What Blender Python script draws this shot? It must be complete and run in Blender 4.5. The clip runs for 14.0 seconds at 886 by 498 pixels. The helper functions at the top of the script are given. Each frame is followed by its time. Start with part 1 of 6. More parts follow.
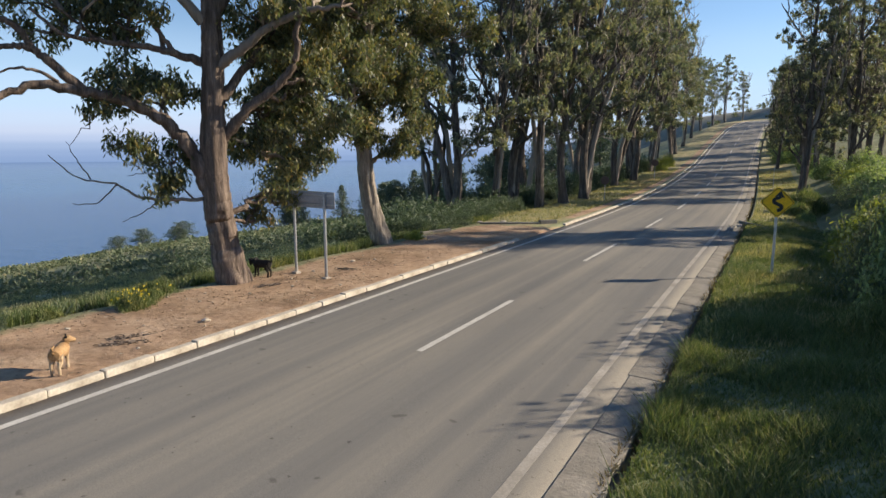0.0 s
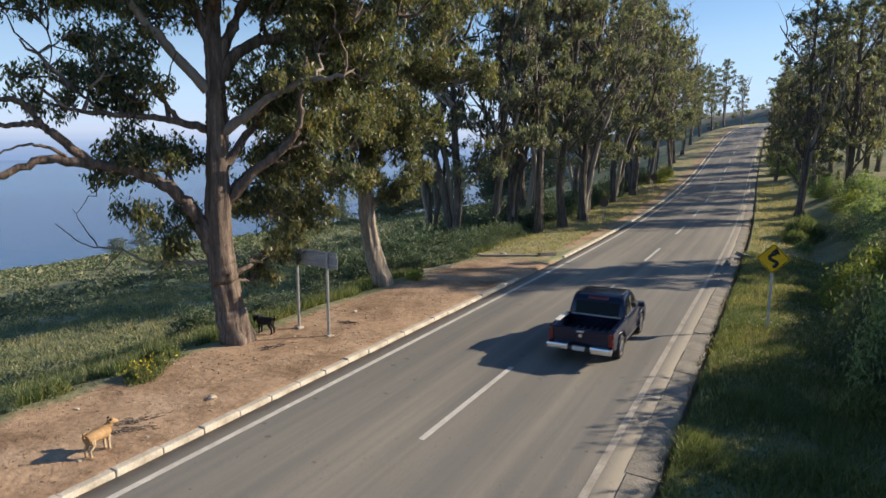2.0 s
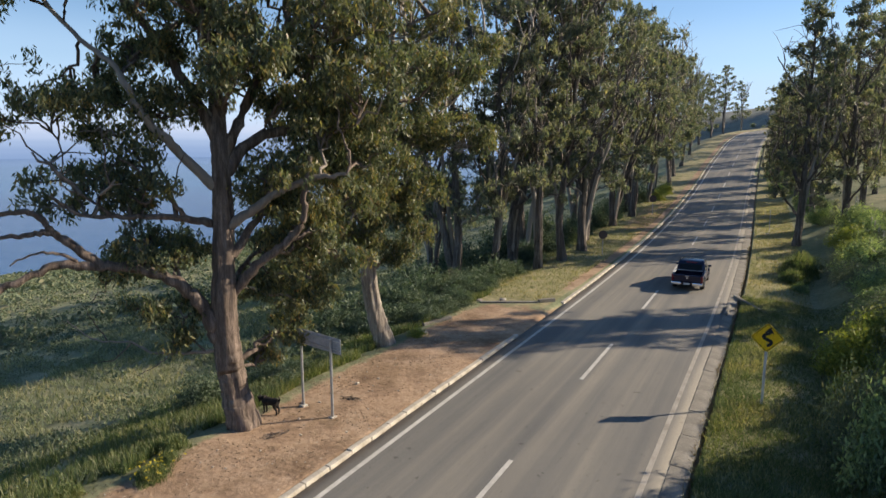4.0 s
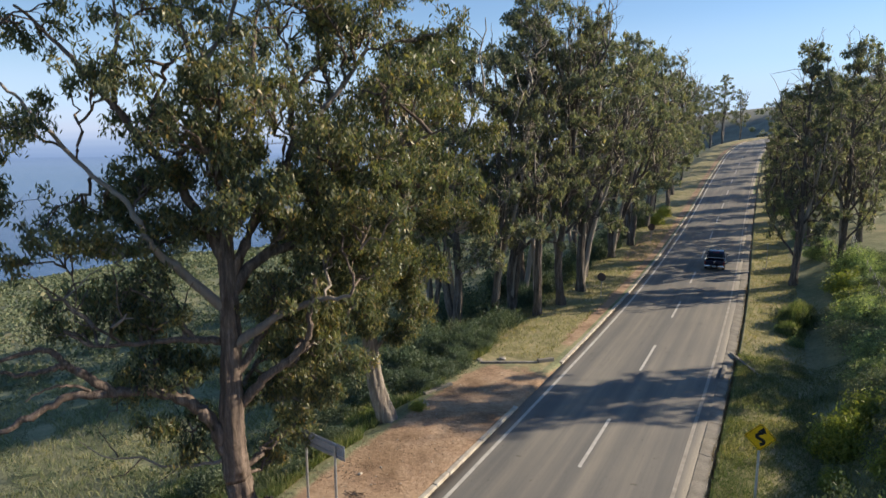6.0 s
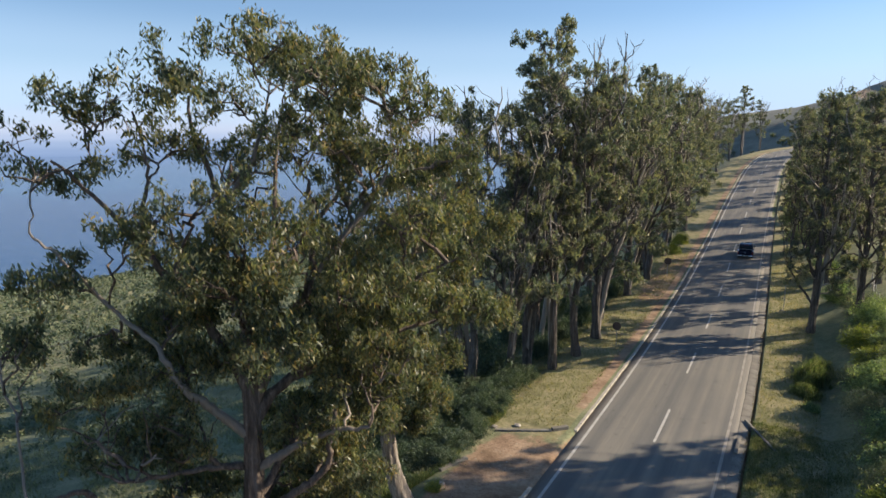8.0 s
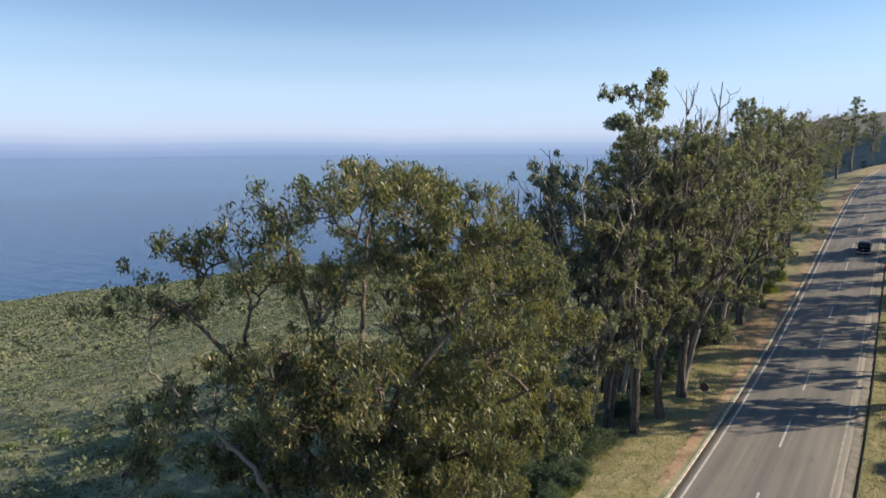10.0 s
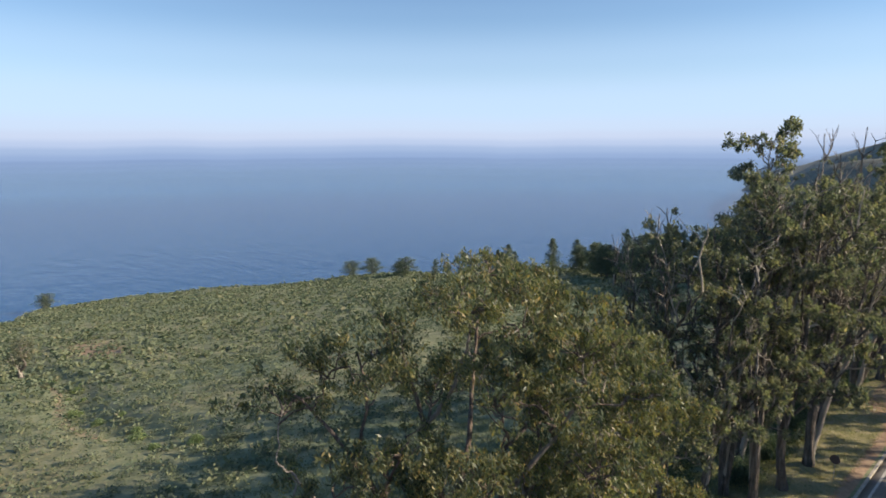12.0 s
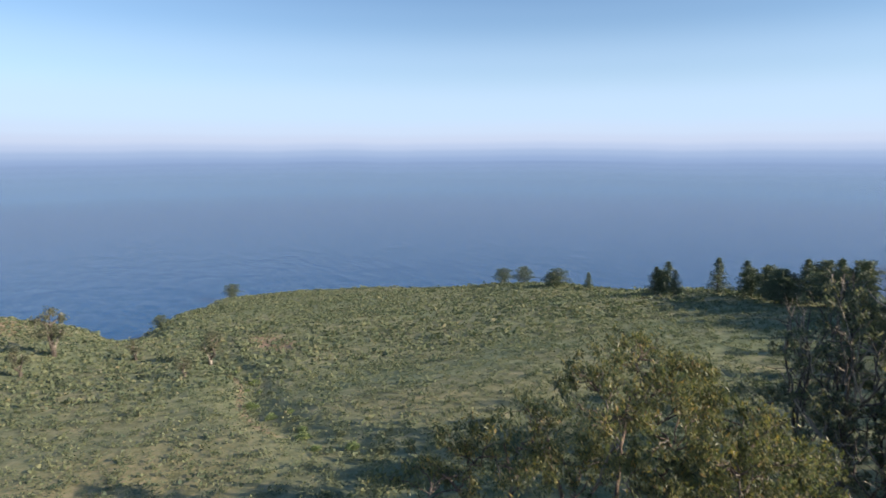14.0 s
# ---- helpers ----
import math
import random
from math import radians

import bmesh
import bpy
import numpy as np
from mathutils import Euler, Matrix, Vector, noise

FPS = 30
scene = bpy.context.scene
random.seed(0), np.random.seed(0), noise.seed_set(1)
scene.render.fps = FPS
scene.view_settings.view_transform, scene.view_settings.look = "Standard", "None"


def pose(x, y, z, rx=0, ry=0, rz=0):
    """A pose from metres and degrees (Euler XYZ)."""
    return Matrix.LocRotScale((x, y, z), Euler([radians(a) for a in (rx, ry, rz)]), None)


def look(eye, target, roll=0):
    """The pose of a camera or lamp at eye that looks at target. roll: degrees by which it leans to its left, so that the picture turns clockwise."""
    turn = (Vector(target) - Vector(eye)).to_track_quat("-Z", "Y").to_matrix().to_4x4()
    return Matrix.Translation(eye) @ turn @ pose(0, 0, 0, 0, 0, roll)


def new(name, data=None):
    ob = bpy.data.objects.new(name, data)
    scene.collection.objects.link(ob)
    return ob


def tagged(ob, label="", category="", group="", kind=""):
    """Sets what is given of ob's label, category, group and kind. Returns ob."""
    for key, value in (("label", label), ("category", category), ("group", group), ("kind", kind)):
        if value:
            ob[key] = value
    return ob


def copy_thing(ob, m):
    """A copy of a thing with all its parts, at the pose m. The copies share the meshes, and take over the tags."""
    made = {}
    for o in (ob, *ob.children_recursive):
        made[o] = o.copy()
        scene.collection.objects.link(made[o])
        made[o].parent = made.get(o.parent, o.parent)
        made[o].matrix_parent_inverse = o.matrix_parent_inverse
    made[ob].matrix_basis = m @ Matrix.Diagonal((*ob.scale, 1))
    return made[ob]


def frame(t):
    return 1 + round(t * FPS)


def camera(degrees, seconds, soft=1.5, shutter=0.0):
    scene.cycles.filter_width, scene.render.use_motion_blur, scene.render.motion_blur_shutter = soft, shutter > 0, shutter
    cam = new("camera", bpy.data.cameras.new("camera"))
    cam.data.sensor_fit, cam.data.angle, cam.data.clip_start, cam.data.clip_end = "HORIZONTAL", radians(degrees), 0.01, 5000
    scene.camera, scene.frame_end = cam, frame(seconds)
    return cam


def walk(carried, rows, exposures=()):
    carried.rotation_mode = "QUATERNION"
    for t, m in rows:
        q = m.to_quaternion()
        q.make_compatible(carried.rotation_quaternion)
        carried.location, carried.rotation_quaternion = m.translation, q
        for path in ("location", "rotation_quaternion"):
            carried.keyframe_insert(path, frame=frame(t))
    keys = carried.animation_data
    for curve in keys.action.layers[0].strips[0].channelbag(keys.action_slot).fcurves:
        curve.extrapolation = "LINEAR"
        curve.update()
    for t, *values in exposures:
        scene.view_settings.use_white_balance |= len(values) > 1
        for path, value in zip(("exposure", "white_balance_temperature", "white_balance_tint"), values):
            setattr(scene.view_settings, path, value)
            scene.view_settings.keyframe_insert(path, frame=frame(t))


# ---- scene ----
cam = camera(70.7, 14.0, shutter=0.4)
METRES, EYE, TILT, LEAN, TURN = 23.6, 3.95, -9.0, 0.0, 28.2
ROWS = [
    (0.0, 0.0, 0.0, 0.0, 0.0, 0.0, -0.0),
    (0.5, 0.0, -0.003, 0.0153, -0.02, -0.04, 0.0),
    (1.0, -0.0005, -0.0072, 0.038, -0.04, -0.12, -0.03),
    (1.5, -0.0015, -0.01, 0.0584, -0.06, -0.16, -0.04),
    (2.0, -0.0019, -0.0128, 0.0808, -0.06, -0.19, -0.03),
    (4.5, -0.0045, -0.0355, 0.2357, -0.08, -0.5, 0.08),
    (5.0, -0.0058, -0.0405, 0.2744, -0.11, -0.56, 0.09),
    (5.5, -0.006, -0.0456, 0.3107, -0.1, -0.58, 0.09),
    (6.0, -0.0053, -0.0517, 0.3517, -0.1, -0.62, 0.11),
    (6.5, -0.0051, -0.0573, 0.391, -0.09, -0.67, 0.15),
    (7.0, -0.0051, -0.0626, 0.4354, -0.08, -0.71, 0.16),
    (9.5, -0.0052, -0.0895, 0.6607, 6.87, -0.8, -0.92),
    (10.0, -0.0052, -0.0953, 0.7047, 8.93, -0.82, -1.23),
    (10.5, -0.0051, -0.1024, 0.7449, 10.88, -0.83, -1.51),
    (11.0, -0.0047, -0.1095, 0.7848, 13.29, -0.86, -1.89),
    (11.5, -0.0049, -0.115, 0.819, 15.8, -0.92, -2.29),
    (12.0, -0.0047, -0.1218, 0.8554, 19.06, -1.0, -2.82),
    (12.5, -0.004, -0.1267, 0.8878, 22.39, -1.13, -3.33),
    (13.0, -0.0034, -0.1326, 0.9231, 25.99, -1.31, -3.87),
    (13.5, -0.0027, -0.1402, 0.9553, 29.43, -1.51, -4.35),
    (14.0, -0.0017, -0.146, 0.9888, 33.08, -1.74, -4.84),
]
walk(cam, [(t, pose(0, 0, EYE, TILT, LEAN, TURN) @ pose(METRES * x, METRES * y, METRES * z, 90 + pitch, roll, yaw)) for t, x, y, z, yaw, pitch, roll in ROWS])

# ---- world, sun, exposure ----
SUN_AZ, SUN_EL = 42.0, 24.5      # degrees from +x towards +y, and above the horizon
SUN_DIR = Vector((math.cos(radians(SUN_AZ)) * math.cos(radians(SUN_EL)), math.sin(radians(SUN_AZ)) * math.cos(radians(SUN_EL)), math.sin(radians(SUN_EL))))
world = bpy.data.worlds.new("world")
scene.world = world
world.use_nodes = True
wn, wl = world.node_tree.nodes, world.node_tree.links
sky = wn.new("ShaderNodeTexSky")
sky.sky_type, sky.sun_disc = "NISHITA", False
sky.sun_elevation, sky.sun_rotation = radians(SUN_EL), radians(90 - SUN_AZ)
sky.altitude, sky.air_density, sky.dust_density, sky.ozone_density = 60, 1.0, 0.1, 5.0
wl.new(sky.outputs[0], wn["Background"].inputs[0])
wn["Background"].inputs[1].default_value = 0.09
sun = new("sun", bpy.data.lights.new("sun", "SUN"))
sun.data.energy, sun.data.angle, sun.data.color = 5.0, radians(0.53), (1.0, 0.85, 0.65)
sun.matrix_world = look((0, 0, 80), Vector((0, 0, 80)) - SUN_DIR)
scene.view_settings.exposure = 0.7


# ---- materials ----
class Mat:
    """A small builder for node materials in world or object space."""

    def __init__(self, name, rough=0.8, metal=0.0, spec=0.4):
        self.m = bpy.data.materials.new(name)
        self.m.use_nodes = True
        self.n, self.l = self.m.node_tree.nodes, self.m.node_tree.links
        self.b = self.n["Principled BSDF"]
        self.b.inputs["Roughness"].default_value, self.b.inputs["Metallic"].default_value = rough, metal
        self.b.inputs["Specular IOR Level"].default_value = spec

    def coords(self, kind="Object", scale=(1, 1, 1)):
        c, mp = self.n.new("ShaderNodeTexCoord"), self.n.new("ShaderNodeMapping")
        mp.inputs["Scale"].default_value = scale
        self.l.new(c.outputs[kind], mp.inputs[0])
        return mp.outputs[0]

    def noise(self, scale, detail=4, vec=None, rough=0.6, distort=0.0):
        t = self.n.new("ShaderNodeTexNoise")
        t.inputs["Scale"].default_value, t.inputs["Detail"].default_value = scale, detail
        t.inputs["Roughness"].default_value, t.inputs["Distortion"].default_value = rough, distort
        self.l.new(vec if vec else self.coords(), t.inputs["Vector"])
        return t.outputs["Fac"]

    def ramp(self, fac, stops):
        r = self.n.new("ShaderNodeValToRGB")
        for e in list(r.color_ramp.elements)[1:]:
            r.color_ramp.elements.remove(e)
        for i, (p, c) in enumerate(stops):
            e = r.color_ramp.elements[0] if i == 0 else r.color_ramp.elements.new(p)
            e.position, e.color = p, (*c, 1) if len(c) == 3 else c
        self.l.new(fac, r.inputs[0])
        return r.outputs[0]

    def mix(self, a, b, fac, kind="MIX"):
        x = self.n.new("ShaderNodeMix")
        x.data_type, x.blend_type = "RGBA", kind
        for sock, v in ((x.inputs[0], fac), (x.inputs[6], a), (x.inputs[7], b)):
            if isinstance(v, (int, float)):
                sock.default_value = v
            elif isinstance(v, tuple):
                sock.default_value = (*v, 1)
            else:
                self.l.new(v, sock)
        return x.outputs[2]

    def rand(self, island=False):
        if island:
            return self.n.new("ShaderNodeNewGeometry").outputs["Random Per Island"]
        return self.n.new("ShaderNodeObjectInfo").outputs["Random"]

    def colour(self, c):
        if isinstance(c, tuple):
            self.b.inputs["Base Color"].default_value = (*c, 1)
        else:
            self.l.new(c, self.b.inputs["Base Color"])
        return self

    def bump(self, h, strength=0.4, dist=0.02):
        b = self.n.new("ShaderNodeBump")
        b.inputs["Strength"].default_value, b.inputs["Distance"].default_value = strength, dist
        self.l.new(h, b.inputs["Height"])
        self.l.new(b.outputs[0], self.b.inputs["Normal"])
        return self


def two_tone(name, dark, light, scale, fine, rough=0.85, bump=0.4, dist=0.02, stretch=(1, 1, 1), spec=0.3):
    m = Mat(name, rough, 0, spec)
    v = m.coords("Object", stretch)
    big, small = m.noise(scale, 5, v), m.noise(fine, 6, v)
    base = m.ramp(big, [(0.3, dark), (0.7, light)])
    grain = m.ramp(small, [(0.25, (0.55, 0.55, 0.55)), (0.75, (1.25, 1.25, 1.25))])
    m.colour(m.mix(base, grain, 0.6, "MULTIPLY")).bump(small, bump, dist)
    return m.m


def asphalt_material():
    m = Mat("asphalt", 0.82, 0, 0.35)
    streak = m.noise(1.1, 4, m.coords("Object", (1.0, 0.018, 1.0)))
    patch = m.noise(0.16, 5, m.coords("Object", (1.0, 0.5, 1.0)))
    grain = m.noise(70, 3, m.coords())
    c = m.ramp(streak, [(0.3, (0.132, 0.131, 0.126)), (0.46, (0.168, 0.163, 0.15)), (0.6, (0.22, 0.206, 0.178)), (0.72, (0.265, 0.244, 0.205))])
    c = m.mix(c, m.ramp(patch, [(0.35, (0.82, 0.82, 0.84)), (0.7, (1.16, 1.13, 1.08))]), 0.8, "MULTIPLY")
    c = m.mix(c, m.ramp(grain, [(0.3, (0.7, 0.7, 0.7)), (0.7, (1.25, 1.25, 1.25))]), 0.7, "MULTIPLY")
    spots = m.ramp(m.noise(2.6, 2, m.coords(), 0.5), [(0.70, (1, 1, 1)), (0.745, (0.62, 0.61, 0.6))])
    c = m.mix(c, spots, 0.9, "MULTIPLY")
    c = m.mix(c, m.ramp(m.noise(9, 2, m.coords(), 0.5), [(0.715, (1, 1, 1)), (0.75, (0.45, 0.43, 0.42))]), 0.9, "MULTIPLY")
    att, add = m.n.new("ShaderNodeVertexColor"), m.n.new("ShaderNodeMath")
    att.layer_name, add.operation = "dust", "MULTIPLY"
    m.l.new(att.outputs[0], add.inputs[0])
    m.l.new(m.ramp(m.noise(0.9, 6, m.coords("Object", (1.5, 0.3, 1)), 0.7), [(0.3, (0.35, 0.35, 0.35)), (0.65, (1, 1, 1))]), add.inputs[1])
    c = m.mix(c, m.mix((0.24, 0.202, 0.162), m.ramp(grain, [(0.3, (0.75, 0.75, 0.75)), (0.7, (1.2, 1.2, 1.2))]), 1.0, "MULTIPLY"), add.outputs[0])
    m.colour(c).bump(grain, 0.35, 0.006)
    return m.m


def ground_material():
    """Hill scrub, grass verge, red soil and haze-greyed far land, blended by the plan."""
    m = Mat("ground", 0.95, 0, 0.15)
    big, mid, fine = m.noise(0.035, 5), m.noise(0.35, 6, None, 0.65), m.noise(6, 5)
    green = m.ramp(mid, [(0.3, (0.135, 0.148, 0.092)), (0.5, (0.218, 0.226, 0.146)), (0.66, (0.31, 0.292, 0.195))])
    green = m.mix(green, m.ramp(big, [(0.35, (0.8, 0.95, 0.8)), (0.7, (1.25, 1.12, 0.95))]), 0.8, "MULTIPLY")
    dry = m.ramp(m.noise(0.8, 6), [(0.3, (0.16, 0.158, 0.075)), (0.5, (0.29, 0.262, 0.14)), (0.7, (0.39, 0.325, 0.2))])
    soil = m.ramp(m.noise(0.7, 7, None, 0.7), [(0.25, (0.19, 0.122, 0.08)), (0.5, (0.37, 0.255, 0.168)), (0.75, (0.5, 0.372, 0.262))])
    soil = m.mix(soil, m.ramp(m.noise(0.28, 6, None, 0.65, 0.5), [(0.36, (0.62, 0.6, 0.57)), (0.5, (1.0, 1.0, 1.0)), (0.7, (1.15, 1.13, 1.1))]), 0.85, "MULTIPLY")
    att = m.n.new("ShaderNodeVertexColor")
    att.layer_name = "cover"
    sep = m.n.new("ShaderNodeSeparateColor")
    m.l.new(att.outputs[0], sep.inputs[0])

    def edge(channel):
        a = m.n.new("ShaderNodeMath")
        a.operation = "ADD"
        m.l.new(sep.outputs[channel], a.inputs[0])
        m.l.new(m.ramp(m.noise(1.3, 6, None, 0.7), [(0.3, (-0.35, -0.35, -0.35)), (0.7, (0.35, 0.35, 0.35))]), a.inputs[1])
        return m.ramp(a.outputs[0], [(0.38, (0, 0, 0)), (0.62, (1, 1, 1))])

    # far land greyed: the haze over it is put into the ground colour
    haze_grey = m.ramp(m.noise(0.12, 6, None, 0.7), [(0.3, (0.15, 0.155, 0.125)), (0.6, (0.25, 0.245, 0.2))])
    c = m.mix(m.mix(green, dry, edge(1)), haze_grey, sep.outputs[2])
    c = m.mix(c, soil, edge(0))
    c = m.mix(c, m.ramp(fine, [(0.25, (0.6, 0.6, 0.6)), (0.75, (1.3, 1.3, 1.3))]), 0.7, "MULTIPLY")
    m.colour(c).bump(m.noise(5, 8, None, 0.7), 0.8, 0.06)
    return m.m


def leaf_material(name, stops, gloss=0.42, through_light=0.35, patch=((0.75, 0.85, 0.85), (1.25, 1.12, 0.95)), size=0.35):
    m = Mat(name, gloss, 0, 0.4)
    c = m.ramp(m.rand(True), stops)
    c = m.mix(c, m.ramp(m.noise(size, 3, m.coords("Object")), [(0.35, patch[0]), (0.65, patch[1])]), 0.8, "MULTIPLY")
    m.colour(c)
    tr, mx = m.n.new("ShaderNodeBsdfTranslucent"), m.n.new("ShaderNodeMixShader")
    m.l.new(m.mix(c, (1.05, 1.14, 0.6), 1.0, "MULTIPLY"), tr.inputs[0])
    mx.inputs[0].default_value = through_light
    m.l.new(m.b.outputs[0], mx.inputs[1])
    m.l.new(tr.outputs[0], mx.inputs[2])
    m.l.new(mx.outputs[0], m.n["Material Output"].inputs[0])
    return m.m


def bark_material(name, dark, light, pale=(0.42, 0.37, 0.31), peeled=0.3):
    m = Mat(name, 0.9, 0, 0.2)
    streak = m.noise(2.2, 6, m.coords("Object", (3.0, 3.0, 0.35)), 0.65, 0.4)
    fine = m.noise(9, 6, m.coords("Object", (4.0, 4.0, 0.5)), 0.7)
    c = m.ramp(streak, [(0.28, dark), (0.55, tuple((a + b) / 2 for a, b in zip(dark, light))), (0.72, light)])
    c = m.mix(c, m.ramp(fine, [(0.3, (0.5, 0.5, 0.5)), (0.7, (1.25, 1.25, 1.25))]), 0.8, "MULTIPLY")
    # some of the smaller branches have shed their bark and are pale
    c = m.mix(c, m.mix(c, pale, 0.75), m.ramp(m.rand(True), [(0.9 - peeled, (0, 0, 0)), (1.0 - peeled, (1, 1, 1))]))
    m.colour(c).bump(streak, 1.0, 0.08)
    return m.m


def plain(name, c, rough=0.5, metal=0.0, spec=0.5, vary=0.25, scale=6):
    m = Mat(name, rough, metal, spec)
    k = m.ramp(m.noise(scale, 5), [(0.3, (1 - vary,) * 3), (0.7, (1 + vary * 0.6,) * 3)])
    m.colour(m.mix(c, k, 1.0, "MULTIPLY"))
    return m.m


ASPHALT, GROUND = asphalt_material(), ground_material()
PAINT = two_tone("road_paint", (0.42, 0.40, 0.36), (0.62, 0.60, 0.55), 2.5, 30, 0.7, 0.2, 0.003)
KERB = two_tone("kerb_concrete", (0.33, 0.285, 0.225), (0.6, 0.55, 0.465), 1.4, 18, 0.9, 0.6, 0.012)
CONCRETE = two_tone("gutter_concrete", (0.165, 0.15, 0.126), (0.31, 0.283, 0.24), 1.3, 16, 0.9, 0.8, 0.02)
PAINT_DUSTY = two_tone("dusty_road_paint", (0.27, 0.245, 0.205), (0.46, 0.42, 0.36), 1.6, 26, 0.75, 0.2, 0.003)
ROCK = two_tone("pale_stone", (0.32, 0.26, 0.2), (0.55, 0.49, 0.41), 4, 20, 0.9, 0.5, 0.02)
BARK = bark_material("gum_bark", (0.05, 0.037, 0.03), (0.3, 0.235, 0.195), (0.32, 0.28, 0.24), 0.14)
BARK_FAR = bark_material("grey_bark", (0.05, 0.041, 0.035), (0.34, 0.3, 0.265), (0.46, 0.42, 0.37), 0.42)
BARK_FAR = bark_material("grey_bark", (0.03, 0.024, 0.02), (0.27, 0.235, 0.205))
LEAF = leaf_material("gum_leaves", [(0.0, (0.05, 0.064, 0.044)), (0.45, (0.142, 0.158, 0.104)), (0.8, (0.226, 0.222, 0.128)), (0.95, (0.31, 0.25, 0.105)), (1.0, (0.3, 0.19, 0.1))], 0.42, 0.45, ((0.7, 0.82, 0.86), (1.26, 1.15, 0.9)), 0.8)
BARK_PALE = bark_material("pale_gum_bark", (0.13, 0.105, 0.085), (0.5, 0.44, 0.375))
LEAF_FAR = leaf_material("row_leaves", [(0.0, (0.095, 0.11, 0.084)), (0.5, (0.212, 0.232, 0.184)), (0.85, (0.315, 0.318, 0.238)), (1.0, (0.4, 0.33, 0.22))], 0.4, 0.5, ((0.68, 0.78, 0.82), (1.24, 1.14, 0.98)), 0.6)
# darker, bluer copy of the bush leaves, with the trees' shade in its colour
BUSH_SHADE = leaf_material("shaded_blue_green_leaves", [(0.0, (0.05, 0.072, 0.054)), (0.5, (0.1, 0.135, 0.096)), (1.0, (0.17, 0.2, 0.14))], 0.55, 0.35, ((0.65, 0.8, 0.85), (1.3, 1.2, 0.95)), 0.7)
LEAF_FAR = leaf_material("row_leaves", [(0.0, (0.084, 0.096, 0.074)), (0.5, (0.18, 0.196, 0.158)), (0.85, (0.262, 0.264, 0.2)), (1.0, (0.35, 0.29, 0.19))], 0.5, 0.5, ((0.7, 0.8, 0.84), (1.24, 1.14, 0.98)), 0.6)
PINE = leaf_material("pine_needles", [(0.0, (0.061, 0.089, 0.068)), (0.6, (0.108, 0.142, 0.1)), (1.0, (0.169, 0.189, 0.128))], 0.6, 0.25)
SHRUB = leaf_material("hill_shrubs", [(0.0, (0.11, 0.138, 0.088)), (0.5, (0.154, 0.182, 0.116)), (0.9, (0.193, 0.215, 0.138)), (1.0, (0.264, 0.231, 0.154))], 0.7, 0.25, ((0.5, 0.62, 0.66), (1.3, 1.2, 1.0)), 0.45)
BUSH = leaf_material("bush_leaves", [(0.0, (0.119, 0.161, 0.095)), (0.5, (0.239, 0.301, 0.161)), (1.0, (0.392, 0.435, 0.224))], 0.6, 0.45, ((0.65, 0.8, 0.8), (1.35, 1.25, 0.95)), 0.7)
BUSH_YELLOW = leaf_material("broom_leaves", [(0.0, (0.121, 0.162, 0.046)), (0.5, (0.257, 0.297, 0.073)), (1.0, (0.378, 0.365, 0.081))], 0.6, 0.35)
DRY = leaf_material("dry_litter", [(0.0, (0.12, 0.09, 0.05)), (0.6, (0.24, 0.18, 0.1)), (1.0, (0.36, 0.29, 0.18))], 0.8, 0.2)
FLOWER = leaf_material("yellow_petals", [(0.0, (0.5, 0.42, 0.03)), (1.0, (0.72, 0.6, 0.06))], 0.6, 0.3)
LITTER = leaf_material("bark_scraps", [(0.0, (0.05, 0.035, 0.025)), (0.6, (0.13, 0.09, 0.06)), (0.85, (0.24, 0.18, 0.13)), (1.0, (0.5, 0.46, 0.4))], 0.9, 0.05)
HILL_GRASS = leaf_material("hill_grass_blades", [(0.0, (0.12, 0.145, 0.085)), (0.5, (0.22, 0.24, 0.145)), (1.0, (0.36, 0.33, 0.22))], 0.6, 0.4)
DRY_GRASS = leaf_material("dry_grass_blades", [(0.0, (0.17, 0.175, 0.085)), (0.5, (0.3, 0.285, 0.15)), (1.0, (0.46, 0.39, 0.24))], 0.6, 0.4)
GRASS = leaf_material("grass_blades", [(0.0, (0.07, 0.1, 0.04)), (0.5, (0.14, 0.178, 0.07)), (0.85, (0.22, 0.235, 0.105)), (1.0, (0.34, 0.31, 0.17))], 0.6, 0.4)


# ---- helpers for meshes ----
def mesh_from(name, verts, faces, material, smooth=False):
    me = bpy.data.meshes.new(name)
    verts = np.asarray(verts, dtype=np.float32)
    me.vertices.add(len(verts))
    me.vertices.foreach_set("co", verts.ravel())
    faces = np.asarray(faces, dtype=np.int32)
    n, k = faces.shape
    me.loops.add(n * k)
    me.loops.foreach_set("vertex_index", faces.ravel())
    me.polygons.add(n)
    me.polygons.foreach_set("loop_start", np.arange(0, n * k, k, dtype=np.int32))
    me.polygons.foreach_set("loop_total", np.full(n, k, dtype=np.int32))
    me.polygons.foreach_set("use_smooth", np.full(n, smooth))
    me.materials.append(material)
    me.update(calc_edges=True)
    return me


def part(name, bm, material, parent=None, label="", smooth=False, kind=""):
    """Links a bmesh, or a ready mesh, as one object under parent."""
    if isinstance(bm, bmesh.types.BMesh):
        me = bpy.data.meshes.new(name)
        bmesh.ops.recalc_face_normals(bm, faces=bm.faces)
        for f in bm.faces:
            f.smooth = smooth
        bm.to_mesh(me)
        bm.free()
        if smooth:
            me.set_sharp_from_angle(angle=radians(38))
        me.materials.append(material)
    else:
        me = bm
    ob = new(name, me)
    if parent is not None:
        ob.parent = parent
    return tagged(ob, label=label, kind=kind)


